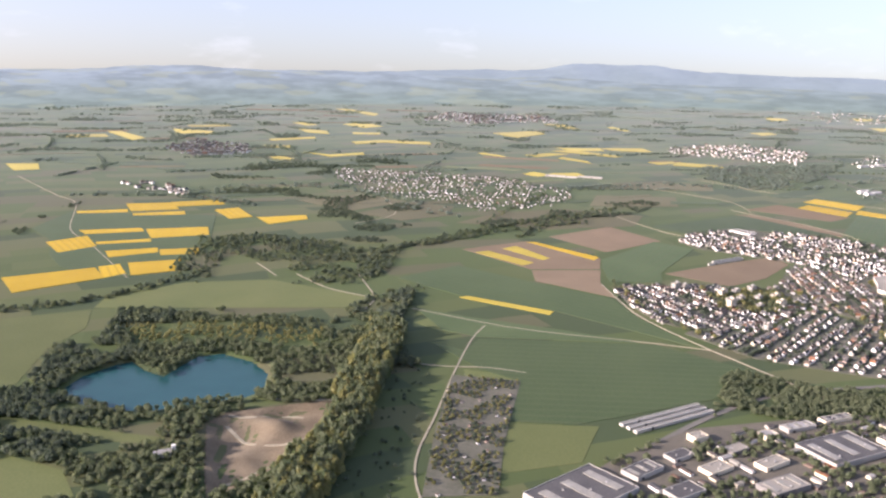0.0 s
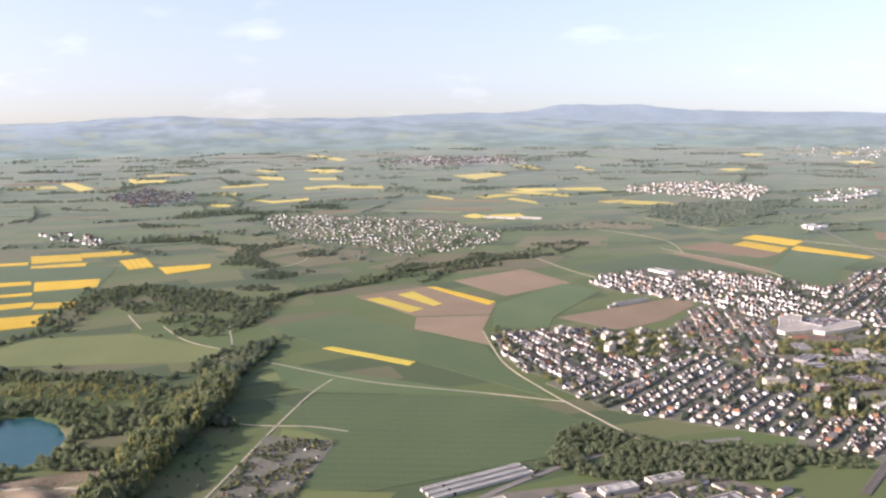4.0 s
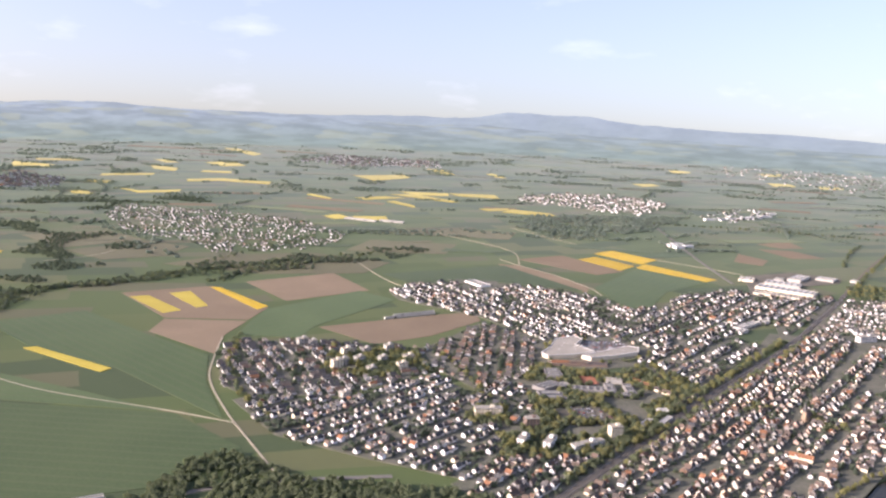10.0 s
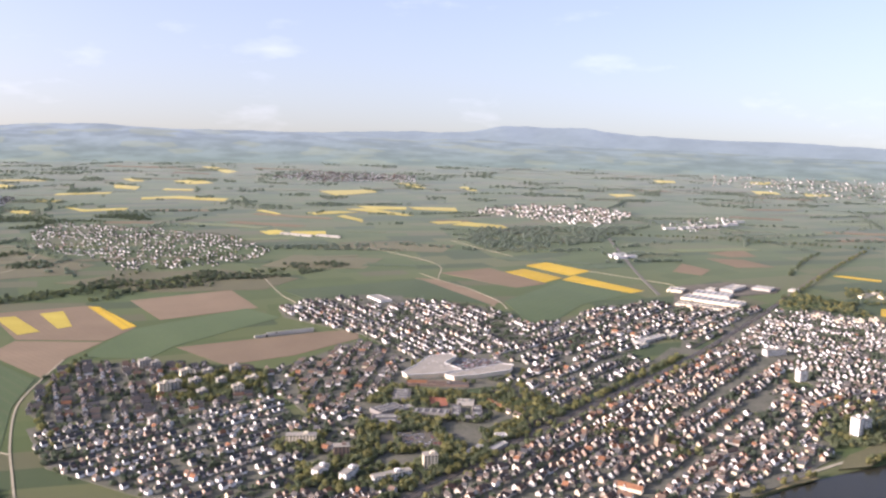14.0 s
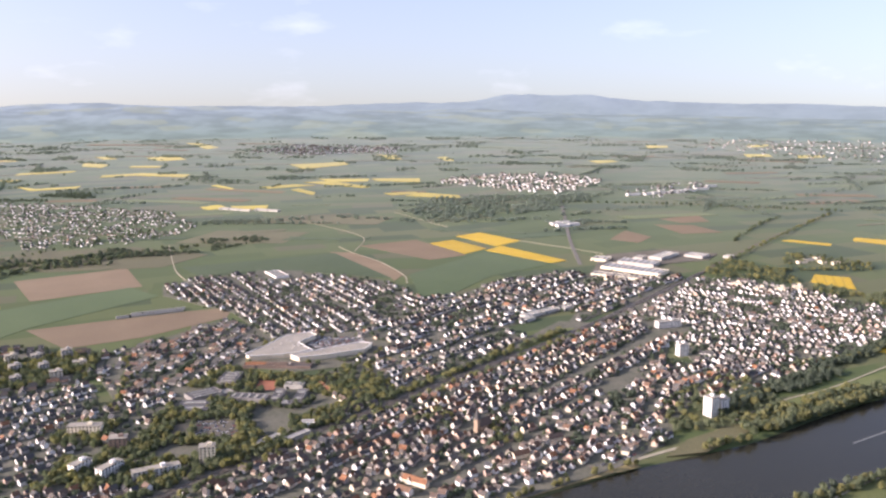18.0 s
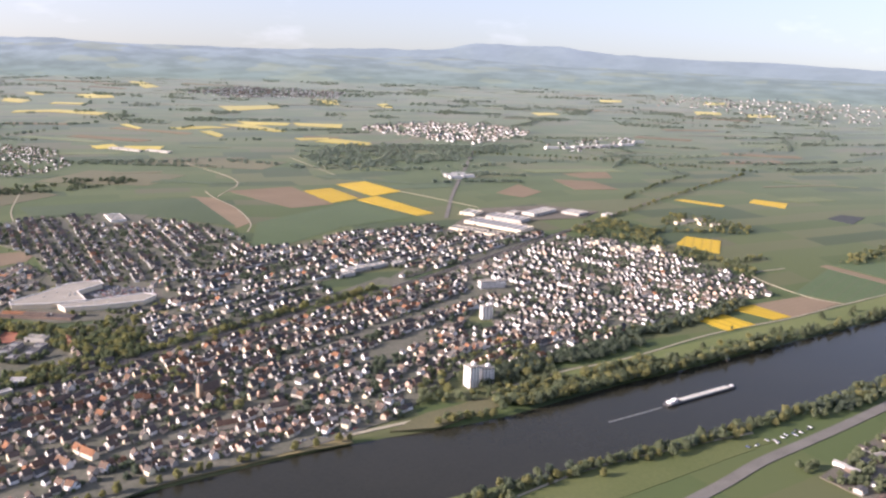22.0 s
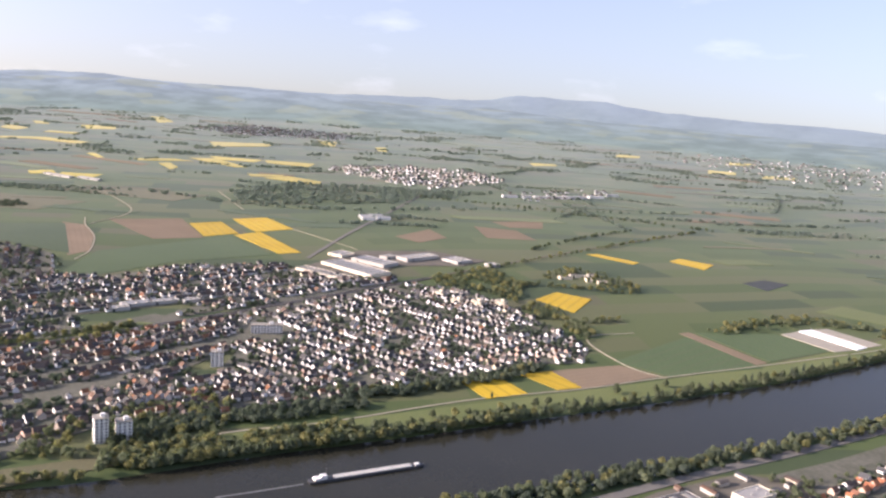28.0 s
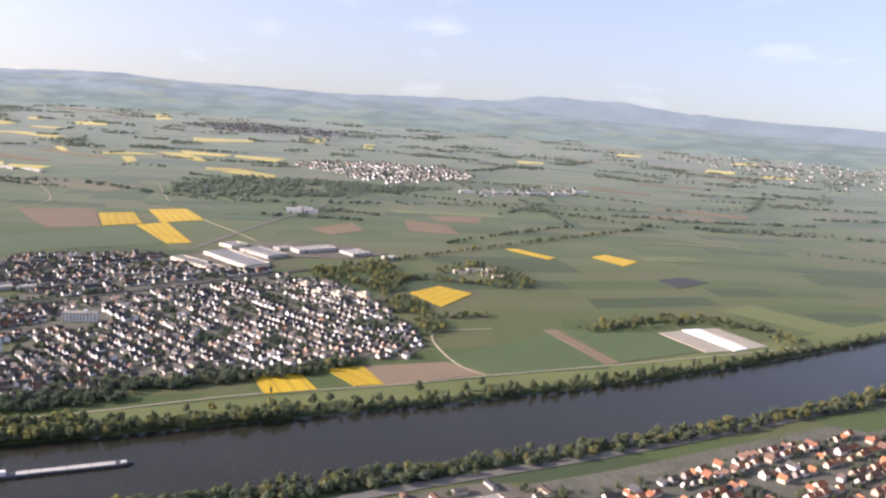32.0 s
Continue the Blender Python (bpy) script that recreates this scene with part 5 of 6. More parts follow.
def tree_shape(seed, height_, spread, n, leaves=30):
    """One crown: leaf lobes within an uneven dome, each a dim core in a loose coat of leaf sprays."""
    r = np.random.RandomState(seed)
    vs, ts, k = [], [], 0
    for i in range(n):
        v, t = CORES[r.randint(6)]
        u = r.uniform(0.25, 1.0)
        a = r.uniform(0, 6.283)
        rad = spread * (math.sin(min(1, u * 1.15) * 2.6) * 0.8 + 0.1) * r.uniform(0.3, 1.0)
        s = spread * r.uniform(0.30, 0.54) * (1.15 - 0.5 * u)
        if i == 0:
            u, rad, s = 0.52, 0.0, spread * 0.78
        tall = r.uniform(0.8, 1.2)
        mid = np.array((rad * math.cos(a), rad * math.sin(a), u * height_ * 0.9))
        vs.append(v * (s * 0.80, s * 0.80, s * 0.80 * tall) + mid)
        ts.append(t + k)
        k += len(v)
        m = leaves * (2 if i == 0 else 1)
        out = r.normal(size=(m, 3))
        out[:, 2] = np.abs(out[:, 2]) - 0.35
        out /= np.linalg.norm(out, axis=1)[:, None]
        face = out + r.normal(size=(m, 3)) * 0.55
        face /= np.linalg.norm(face, axis=1)[:, None]
        e1 = np.cross(face, r.normal(size=(m, 3)))
        e1 /= np.linalg.norm(e1, axis=1)[:, None]
        e2 = np.cross(face, e1)
        at = mid + out * (s * r.uniform(0.72, 1.12, (m, 1))) * (1, 1, tall)
        big = s * r.uniform(0.20, 0.42, (m, 1))
        tri = np.stack([at + e1 * big, at - e1 * big * 0.6 + e2 * big * 0.9, at - e1 * big * 0.5 - e2 * big * 0.9], 1).reshape(-1, 3)
        vs.append(tri)
        ts.append(np.arange(3 * m).reshape(-1, 3) + k)
        k += 3 * m
    return np.vstack(vs), np.vstack(ts)


SHAPES = [tree_shape(s, 1.0, 0.46, 7) for s in range(6)] + [tree_shape(20 + s, 1.0, 0.58, 6) for s in range(4)]
BUSHES = [tree_shape(40 + s, 1.0, 0.62, 4) for s in range(8)]
COPSES = [tree_shape(70 + s, 0.8, 0.95, 2) for s in range(8)]


count = [0]


def trees(name, places, lo, hi, mat, label, z=0.0, squash=1.0, shapes=None):
    """Many trees in one mesh. places: array of x, y."""
    vs, ts, k = [], [], 0
    for x, y in places:
        v, t = (shapes or SHAPES)[nrs.randint(len(shapes or SHAPES))]
        h = nrs.uniform(lo, hi)
        a = nrs.uniform(0, 6.283)
        c, s = math.cos(a), math.sin(a)
        w = v @ np.array([(c, s, 0), (-s, c, 0), (0, 0, 1)]) * (h * squash, h * squash, h)
        vs.append(w + (x, y, z))
        ts.append(t + k)
        k += len(v)
    if vs:
        arrays(name, np.vstack(vs), np.vstack(ts), [mat], None, label, "trees")
        count[0] += len(places)


def scatter(points, spacing, holes=(), clear=(), patchy=0.0, seed=0, grain=0.035):
    """Places strewn over an outline, outside the holes and off the lines in clear (line, distance)."""
    r = np.random.RandomState(seed)
    px, py = [p[0] for p in points], [p[1] for p in points]
    x, y = np.meshgrid(np.arange(min(px), max(px), spacing), np.arange(min(py), max(py), spacing))
    x = x.ravel() + r.uniform(-0.48, 0.48, x.size) * spacing
    y = y.ravel() + r.uniform(-0.48, 0.48, y.size) * spacing
    ok = inside(points, x, y)
    for h in holes:
        ok &= ~inside(h, x, y)
    for line, d in clear:
        ok &= off_line(line, x, y) > d
    if patchy:
        f = np.array([noise.noise((a * grain, b * grain, seed)) for a, b in zip(x, y)])
        ok &= f > patchy - 0.5
    return np.c_[x, y][ok]


def belt(line, width, spacing, seed=0, fill=1.0):
    """Places along a line, within its width."""
    r = np.random.RandomState(seed)
    out = []
    p = curve(line, spacing)
    for x, y in p:
        for _ in range(max(1, int(width / spacing))):
            if r.rand() < fill:
                out.append((x + r.uniform(-0.5, 0.5) * width, y + r.uniform(-0.5, 0.5) * width))
    return np.array(out)


LAKE_WOOD = ((-300, 500), (-262, 561), (-248, 562), (-259, 644), (-230, 664), (-238, 740), (-182, 734), (-154, 741), (-50, 706), (-33, 724), (3, 803), (14, 785), (-8, 666), (11, 611), (27, 599), (19, 513), (9, 470), (9, 449), (-1, 400), (-260, 380))
LAKE_WIDE = tuple((-157 + (x + 157) * 1.07, 585 + (y - 585) * 1.07) for x, y in LAKE)
CLEAR = [LAKE_WIDE, QUARRY, ((-244, 518), (-169, 497), (-137, 489), (-135, 479), (-182, 487), (-237, 503)), ((-225, 470), (-181, 449), (-165, 420), (-202, 400), (-240, 430)), ((-230, 700), (-150, 706), (-60, 690), (-60, 640), (-90, 650), (-130, 660), (-200, 650))]
p = scatter(LAKE_WOOD, 3.9, CLEAR, (), 0.24, 1)
east = p[:, 0] - np.interp(p[:, 1], (380, 430, 480, 530, 580, 640, 690), (-58, -44, -34, -26, -18, -7, -2))
tall = (east > -20) & (east < 7) & (p[:, 1] < 690)
shaded = (east >= 7) & (p[:, 1] < 606)
trees("lake_woods", p[(east <= -20) & (nrs.rand(len(p)) < 0.7)], 2.2, 5.2, M_LEAF, "mixed spring woods round the lake", shapes=SHAPES[6:] + BUSHES)
trees("lake_dark_woods", p[(east <= -20) & (p[:, 0] < -190)], 3.0, 6.0, M_LEAF_DARK, "dark woods on the lake's west shore")
trees("meadow_bushes", p[shaded & (nrs.rand(len(p)) < 0.12)], 1.2, 2.6, M_LEAF_DARK, "scattered bushes on the meadow beside the tall woods", shapes=BUSHES)
q = np.vstack([p[tall], scatter(((-70, 380), (-58, 430), (-50, 480), (-44, 530), (-33, 590), (-20, 640), (-14, 690), (2, 690), (2, 640), (-8, 590), (-16, 530), (-24, 480), (-34, 430), (-46, 380)), 4.2, [QUARRY], (), 0.0, 77)])
trees("tall_woods", q[::2], 12.0, 17.0, M_LEAF, "tall spring-green wood beside the quarry", squash=0.55)
trees("tall_budding_woods", q[1::2], 11.0, 15.0, M_LEAF_GOLD, "tall olive budding wood beside the quarry", squash=0.55)
q = p[(east > -20) & ~tall & ~shaded]
trees("dark_woods", q[::2], 4.0, 8.0, M_LEAF_DARK, "dense dark woods north of the quarry")
trees("light_woods", q[1::2], 3.6, 7.0, M_LEAF, "spring-green woods north of the quarry")
p = scatter(CLEAR[4], 5.5, [LAKE_WIDE], (), 0.30, 2)
trees("lake_scrub", p, 2.0, 4.5, M_LEAF_GOLD, "thin scrub on the lake's north shore")
trees("lake_shore_trees", belt([(x * 1.0, y) for x, y in LAKE_WIDE], 6, 5, 3, 0.5), 2.5, 5.0, M_LEAF, "bushes on the lake shore")
ALLOT = ((12, 418), (22, 500), (37, 589), (84, 578), (61, 477), (52, 420))
crop(ALLOT, "plots")
p = scatter(ALLOT, 3.0, (), (), 0.36, 4, 0.06)
trees("allotment_trees", p[::2], 1.0, 3.0, M_LEAF_DARK, "small fruit trees and hedges of the allotments")
trees("allotment_bushes", p[1::2], 1.2, 2.8, M_LEAF_GOLD, "budding bushes of the allotments")
hedges = np.vstack([belt(((-337, 734), (-269, 769), (-208, 847)), 16, 5, 5), belt(((-208, 847), (-204, 995), (-149, 1011), (-94, 971)), 45, 6, 6, 0.8),
                    belt(((-91, 830), (-38, 852), (-6, 975)), 26, 6, 7, 0.8), belt(((-6, 975), (60, 1020), (137, 1105), (304, 1230)), 16, 6, 8),
                    belt(((-51, 709), (-25, 775), (17, 813)), 14, 5, 9), belt(((32, 1000), (143, 1081), (236, 1123)), 12, 6, 10, 0.8),
                    belt(((105, 1122), (176, 1260), (219, 1345)), 14, 6, 11, 0.6), belt(((144, 1042), (194, 1125), (284, 1191)), 18, 5, 111, 0.9), belt(((-20, 956), (48, 1033), (118, 1092), (219, 1177)), 18, 5, 112, 0.8), belt(((782, 1613), (921, 1596), (1117, 1534), (1172, 1518)), 8, 7, 113, 0.9), belt(((941, 1269), (1022, 1404), (1063, 1457)), 6, 6, 114, 0.9), scatter(((-243, 1024), (-193, 1051), (-65, 994), (-34, 921), (-43, 841), (-94, 860), (-166, 924)), 6.5, (), (), 0.35, 12),
                    scatter(((-64, 969), (-29, 968), (-7, 899), (-28, 840)), 6, (), (), 0.1, 13)])
scrub = np.vstack([scatter(((-520, 1010), (-420, 1300), (-150, 1420), (60, 1190), (-20, 1000), (-200, 1010), (-260, 1060)), 6.0, (), (), 0.62, 81, 0.016), scatter(((-330, 1450), (-250, 1700), (0, 1720), (120, 1620), (-120, 1600), (-120, 1480)), 7.0, (), (), 0.6, 82, 0.014),
                   scatter(((90, 1100), (220, 1240), (420, 1330), (330, 1200), (200, 1110)), 6.0, (), (), 0.62, 83, 0.02)])
for outline in ((-440, 820), (-110, 820), (-110, 1275), (-440, 1275)), ((-112, 1486), (-116, 1590), (42, 1565), (177, 1512), (264, 1373), (258, 1305), (212, 1240), (112, 1203), (76, 1258), (-40, 1341)):
    scrub = scrub[~inside(outline, scrub[:, 0], scrub[:, 1])]
trees("plain_scrub", scrub, 1.6, 3.6, M_LEAF_DARK, "patches of dark scrub and hedge on the plain", shapes=BUSHES, squash=1.3)
trees("hedgerow_woods", hedges[::2], 2.2, 4.8, M_LEAF_DARK, "dark hedgerows and copses between fields", shapes=BUSHES)
trees("hedgerow_bushes", hedges[1::2], 2.0, 4.4, M_LEAF, "green bushes in the hedgerows between fields", shapes=BUSHES)
far = np.vstack([scatter(((521, 1530), (578, 1675), (700, 1700), (880, 1730), (725, 1510), (616, 1426), (569, 1434)), 9, (), (), 0.2, 14),
                 belt(((-300, 1330), (-100, 1400), (60, 1180)), 50, 10, 15, 0.5), belt(((250, 1400), (420, 1450), (640, 1420), (900, 1560)), 20, 10, 16, 0.7),
                 scatter(((-1000, 1650), (-350, 1600), (-100, 1680), (560, 2080), (1500, 2000), (1700, 2500), (0, 2500), (-1300, 2400)), 11, (), (), 0.80, 17, 0.013),
                 scatter(((-1700, 2400), (1900, 2400), (2600, 3100), (500, 3500), (-1900, 3100)), 15, (), (), 0.80, 18, 0.010), belt(((-480, 1290), (-330, 1300), (-200, 1220)), 26, 8, 19, 0.6),
                 belt(((900, 1560), (1200, 1700), (1500, 2000)), 18, 10, 20, 0.7), belt(((740, 1390), (790, 1420)), 24, 7, 22)])
lines = random.Random(71)
for k in range(110):
    y = 1300 + 1700 * lines.random()
    x = 500 + (y + 200) * lines.uniform(-0.6, 0.6)
    turn = radians(lines.choice((-6, 8, 8, 20, 70, 110)) + lines.uniform(-5, 5))
    half = lines.uniform(30, 110)
    far = np.vstack([far, belt(((x - half * math.cos(turn), y - half * math.sin(turn)), (x + 4, y + 3), (x + half * math.cos(turn), y + half * math.sin(turn))), 5, 5.5, 900 + k, 0.75)])
homes = np.array(taken)
homes = {(int(a // 24), int(b // 24)) for a, b in homes if b > 1100}
far = far[[(int(a // 24), int(b // 24)) not in homes for a, b in far]]
trees("far_copses", far, 1.8, 3.8, M_LEAF_HAZY, "far soft-green copses on the plain, haze in their leaf colour", squash=1.2, shapes=COPSES)
# river banks
ribbon("quay_road", ((538, 517), (597, 566), (657, 611), (717, 649), (734, 658)), 2.4, -0.1, 0.30, M_TRACK, "pale quay road between the old town and the river", "road")


def bank(side, extra, x0, x1):
    """The river's edge on one side, extra metres from the water, between two x."""
    out = []
    for i, (x, y) in enumerate(RIVER):
        (ax, ay), (bx, by) = RIVER[max(0, i - 1)], RIVER[min(len(RIVER) - 1, i + 1)]
        d, w = math.hypot(bx - ax, by - ay), float(half_width(x, y)) + extra
        if x0 < x < x1:
            out.append((x - (by - ay) / d * w * side, y + (bx - ax) / d * w * side))
    return out


ribbon("quay_promenade", bank(1, 5.5, 500, 735)[::3], 7.0, -0.2, 0.06, M_DRY, "tan gravelled promenade along the quay", "promenade")
ribbon("river_meadow", bank(1, 17.5, 800, 1400)[::4], 20, -0.2, 0.03, M_MEADOW, "yellow-green meadow along the north river bank", "meadow")
p = np.vstack([belt(bank(1, 1.5, 790, 1500), 4, 1.7, 23, 0.9), belt(bank(1, 6, 830, 1500), 7, 4.5, 123, 0.5),
               belt(bank(1, 10, 800, 1000), 8, 4.0, 124, 0.4)])
g = np.vstack([scatter(((768, 672), (766, 684), (789, 706), (815, 722), (857, 748), (880, 748), (830, 706), (793, 682)), 3.2, (), (), 0.16, 24), belt(((738, 653), (754, 660), (770, 668)), 4, 3, 241, 0.9)])
q = scatter(((764, 702), (777, 711), (808, 736), (834, 750), (866, 776), (858, 784), (835, 776), (800, 752), (769, 726)), 3.3, (), (), 0.14, 242)
q = np.vstack([q, belt(((846, 786), (872, 802), (902, 824), (932, 848), (950, 874)), 13, 2.8, 243, 0.85)])
trees("levee_trees", q, 2.6, 5.2, M_LEAF_DARK, "dark green trees between the houses and the levee track")
trees("river_grove", g[::2], 3.4, 6.4, M_LEAF, "tall spring-green grove by the river")
trees("river_grove_golden", g[1::2], 3.4, 6.0, M_LEAF_GOLD, "tall budding grove by the river")
gold = nrs.rand(len(p)) < 0.25
low = p[:, 0] > 945
trees("north_bank_trees", p[~gold & ~low], 2.8, 5.4, M_LEAF, "spring trees along the north river bank")
trees("north_bank_bushes", p[~gold & low], 1.3, 3.4, M_LEAF, "low green bushes along the north river bank", shapes=BUSHES)
trees("north_bank_golden_trees", p[gold & ~low], 2.8, 6.0, M_LEAF_GOLD, "budding golden trees along the north bank")
p = np.vstack([belt(bank(-1, 3, 690, 1500), 5, 2.4, 25, 0.6), belt(bank(-1, 10, 980, 1500), 5, 2.6, 26, 0.6), belt(bank(-1, 9, 900, 1000), 9, 2.6, 28, 0.8)])
gold = nrs.rand(len(p)) < 0.18
shade = ~gold & (nrs.rand(len(p)) < 0.45)
trees("south_bank_dark_trees", p[shade], 2.6, 5.4, M_LEAF_DARK, "dark green trees along the south river bank")
trees("south_bank_trees", p[~gold & ~shade], 2.6, 5.4, M_LEAF, "trees along the south river bank")
trees("south_bank_golden_trees", p[gold], 2.6, 5.6, M_LEAF_GOLD, "budding golden trees along the south bank")
town_green = np.vstack([scatter(KEEP_OUT[2], 3.2, (), (), 0.34, 28), scatter(KEEP_OUT[4], 3.4, (), (), 0.22, 128), scatter(((626, 658), (626, 690), (642, 690), (642, 658)), 3.0, (), (), 0.1, 129), scatter(((582, 686), (582, 700), (604, 706), (604, 694)), 3.2, (), (), 0.1, 131),
                        scatter(((545, 720), (545, 753), (558, 755), (568, 725)), 3.4, (), (), 0.05, 132), scatter(KEEP_OUT[1], 4.5, (), (), 0.4, 133), scatter(KEEP_OUT[3], 3.6, (), (), 0.3, 135), scatter(KEEP_OUT[7], 4.0, (), (), 0.3, 136)])
for x, y, r in standing:
    town_green = town_green[np.hypot(town_green[:, 0] - x, town_green[:, 1] - y) > r * 0.85]
for outline in (((462, 663), (488, 664), (480, 690), (458, 688)), ((449, 664), (460, 666), (457, 683), (448, 682)), ((480, 739), (492, 739), (491, 757), (479, 758)), ((455, 796), (480, 862), (560, 845), (545, 812), (500, 790))):
    town_green = town_green[~inside(outline, town_green[:, 0], town_green[:, 1])]
p = np.vstack([scatter(((726, 672), (722, 705), (742, 735), (763, 752), (777, 776), (799, 753), (803, 714), (775, 685)), 5.2, [((744, 690), (744, 712), (772, 718), (772, 694))], (), 0.1, 27),
               town_green, scatter(((505, 760), (545, 800), (570, 745), (560, 700), (520, 735)), 5.0, (), (), 0.2, 29),
               belt(((862, 1090), (888, 1130), (1006, 1298), (1150, 1492)), 5, 5, 130, 0.8), belt([(x - 6, y + 5) for x, y in RAIL[1:7]], 6, 2.6, 30, 0.75), belt([(x + 6, y - 5) for x, y in RAIL[1:7]], 5, 2.6, 31, 0.75),
               scatter(((284, 745), (290, 815), (356, 812), (366, 760), (330, 735)), 3.4, (), (), 0.22, 32), belt(((404, 690), (398, 740), (380, 800)), 8, 5, 33),
               scatter(((855, 1070), (873, 1126), (911, 1144), (940, 1095), (936, 1030), (900, 1060)), 5.0, (), (), 0.38, 34), scatter(((938, 1012), (946, 1040), (975, 1010), (992, 960), (984, 940)), 5.0, (), (), 0.4, 134),
               belt(((840, 796), (870, 802), (900, 822), (930, 846), (945, 868)), 10, 5, 35, 0.7), belt(((985, 1150), (1010, 1130), (1040, 1100)), 14, 6, 36, 0.6),
               belt(((1084, 1000), (1120, 1032), (1160, 1058), (1205, 1052), (1225, 1020)), 20, 3.6, 37, 0.55), belt(((913, 1055), (945, 1100), (1021, 1104)), 10, 4, 137, 0.8), belt(((962, 1140), (985, 1175), (1015, 1150), (1030, 1120)), 22, 4, 138, 0.6), belt(((975, 985), (1013, 1006)), 8, 4, 139), belt(((207, 835), (216, 760), (238, 690), (262, 650)), 7, 4, 38, 0.9)])
budding = nrs.rand(len(p)) < 0.3
trees("park_trees", p[~budding], 2.4, 4.8, M_LEAF, "fresh green park and garden trees in the town")
trees("park_budding_trees", p[budding], 2.8, 5.4, M_LEAF_GOLD, "olive budding park trees in the town")
p = np.vstack([scatter(((211, 541), (238, 598), (268, 583), (298, 558), (319, 566), (349, 556), (361, 533), (345, 507), (249, 512), (220, 520)), 3.8, (), (), 0.22, 239), scatter(((212, 545), (228, 586), (264, 586), (300, 560), (345, 562), (400, 545), (400, 520), (330, 530), (290, 516), (230, 524)), 4.4, (), (), 0.12, 39), belt(((60, 400), (120, 455), (190, 508), (215, 545)), 7, 4, 40, 0.9),
               scatter(((110, 380), (120, 450), (240, 510), (330, 500), (300, 420), (200, 370)), 4.6, (), (), 0.48, 41), belt(((1046, 700), (1080, 740), (1110, 760)), 14, 6, 42, 0.5), belt(((900, 618), (950, 672), (1000, 719)), 6, 3, 43, 0.7), belt(((905, 640), (960, 690), (1010, 735), (1060, 780)), 5, 3.2, 44, 0.7), scatter(((905, 612), (960, 665), (1004, 712), (1046, 742), (1078, 738), (1060, 650), (1000, 580), (940, 560)), 6.0, (), (), 0.42, 45), scatter(((905, 605), (935, 640), (950, 640), (930, 600)), 3.5, (), (), 0.2, 46)])
for x, y, r in standing:
    p = p[np.hypot(p[:, 0] - x, p[:, 1] - y) > r * 0.9]
aside = off_line(MAIN_ROAD, p[:, 0], p[:, 1])
south = p[:, 1] < np.interp(p[:, 0], [q[0] for q in MAIN_ROAD], [q[1] for q in MAIN_ROAD])
p = p[(aside > 5.5) & ~(south & (aside < 15) & (p[:, 0] > 900) & (nrs.rand(len(p)) < 0.85))]
trees("works_trees", p, 2.2, 4.8, M_LEAF, "trees between the works and the fields")
# gardens: trees between the houses
h = np.array(taken)
h = h[(h[:, 1] < 1110)]
p = np.vstack([h + nrs.uniform(-4.5, 4.5, h.shape), h + nrs.uniform(-6.0, 6.0, h.shape)])
cell = {}
for a, b in h:
    cell.setdefault((int(a // 6), int(b // 6)), []).append((a, b))
near_house = np.array([min([math.dist((a, b), q) for i in (-1, 0, 1) for j in (-1, 0, 1) for q in cell.get((int(a // 6) + i, int(b // 6) + j), ())] or [9]) for a, b in p])
p = nrs.permutation(p[near_house > 2.3])
old_town = inside(((400, 548), (492, 640), (600, 770), (735, 905), (770, 862), (748, 790), (750, 722), (676, 620), (600, 558), (505, 490)), p[:, 0], p[:, 1])
p = p[~old_town | (nrs.rand(len(p)) < 0.6)]
g = np.array(pockets)
g = g[g[:, 1] < 1110]
g = np.vstack([g, g + nrs.uniform(-3, 3, g.shape)])
trees("green_pockets", g, 1.7, 3.8, M_LEAF_DARK, "leafy green gaps among the houses", shapes=BUSHES)
trees("garden_trees", p[: len(p) * 2 // 3], 1.4, 3.5, M_LEAF_DARK, "garden trees and hedges between the houses", shapes=BUSHES)
trees("garden_bushes", p[len(p) * 2 // 3:], 1.2, 2.6, M_LEAF, "light green garden bushes between the houses", shapes=BUSHES)
p = np.array(taken)
p = p[p[:, 1] > 1110]
trees("village_trees", p + nrs.uniform(-8, 8, p.shape), 1.6, 3.4, M_LEAF_DARK, "dark trees among the village houses", shapes=BUSHES)


def tree(seed, h, spread, n, mat, label):
    """A tree with a tapered trunk, limbs and a crown of clumps."""
    r = random.Random(seed)
    ob = empty("tree", Matrix.Identity(4), label, "tree", "trees by the river")
    bm = bmesh.new()
    bmesh.ops.create_cone(bm, segments=7, radius1=0.22, radius2=0.08, depth=h * 0.7, cap_ends=True, matrix=Matrix.Translation((0, 0, h * 0.35)))
    for k in range(4):
        a = k * 1.57 + r.uniform(-0.4, 0.4)
        tip = Vector((math.cos(a) * spread * 0.6, math.sin(a) * spread * 0.6, h * 0.7))
        base = Vector((0, 0, h * r.uniform(0.3, 0.45)))
        m = Matrix.Translation((base + tip) / 2) @ (tip - base).to_track_quat("Z", "Y").to_matrix().to_4x4()
        bmesh.ops.create_cone(bm, segments=5, radius1=0.09, radius2=0.03, depth=(tip - base).length, cap_ends=True, matrix=m)
    part("trunk", bm, M_BARK, ob)
    v, t = tree_shape(seed, h, spread, n)
    crown = arrays("crown", v, t, [mat])
    crown.parent = ob
    del crown["kind"]
    return ob


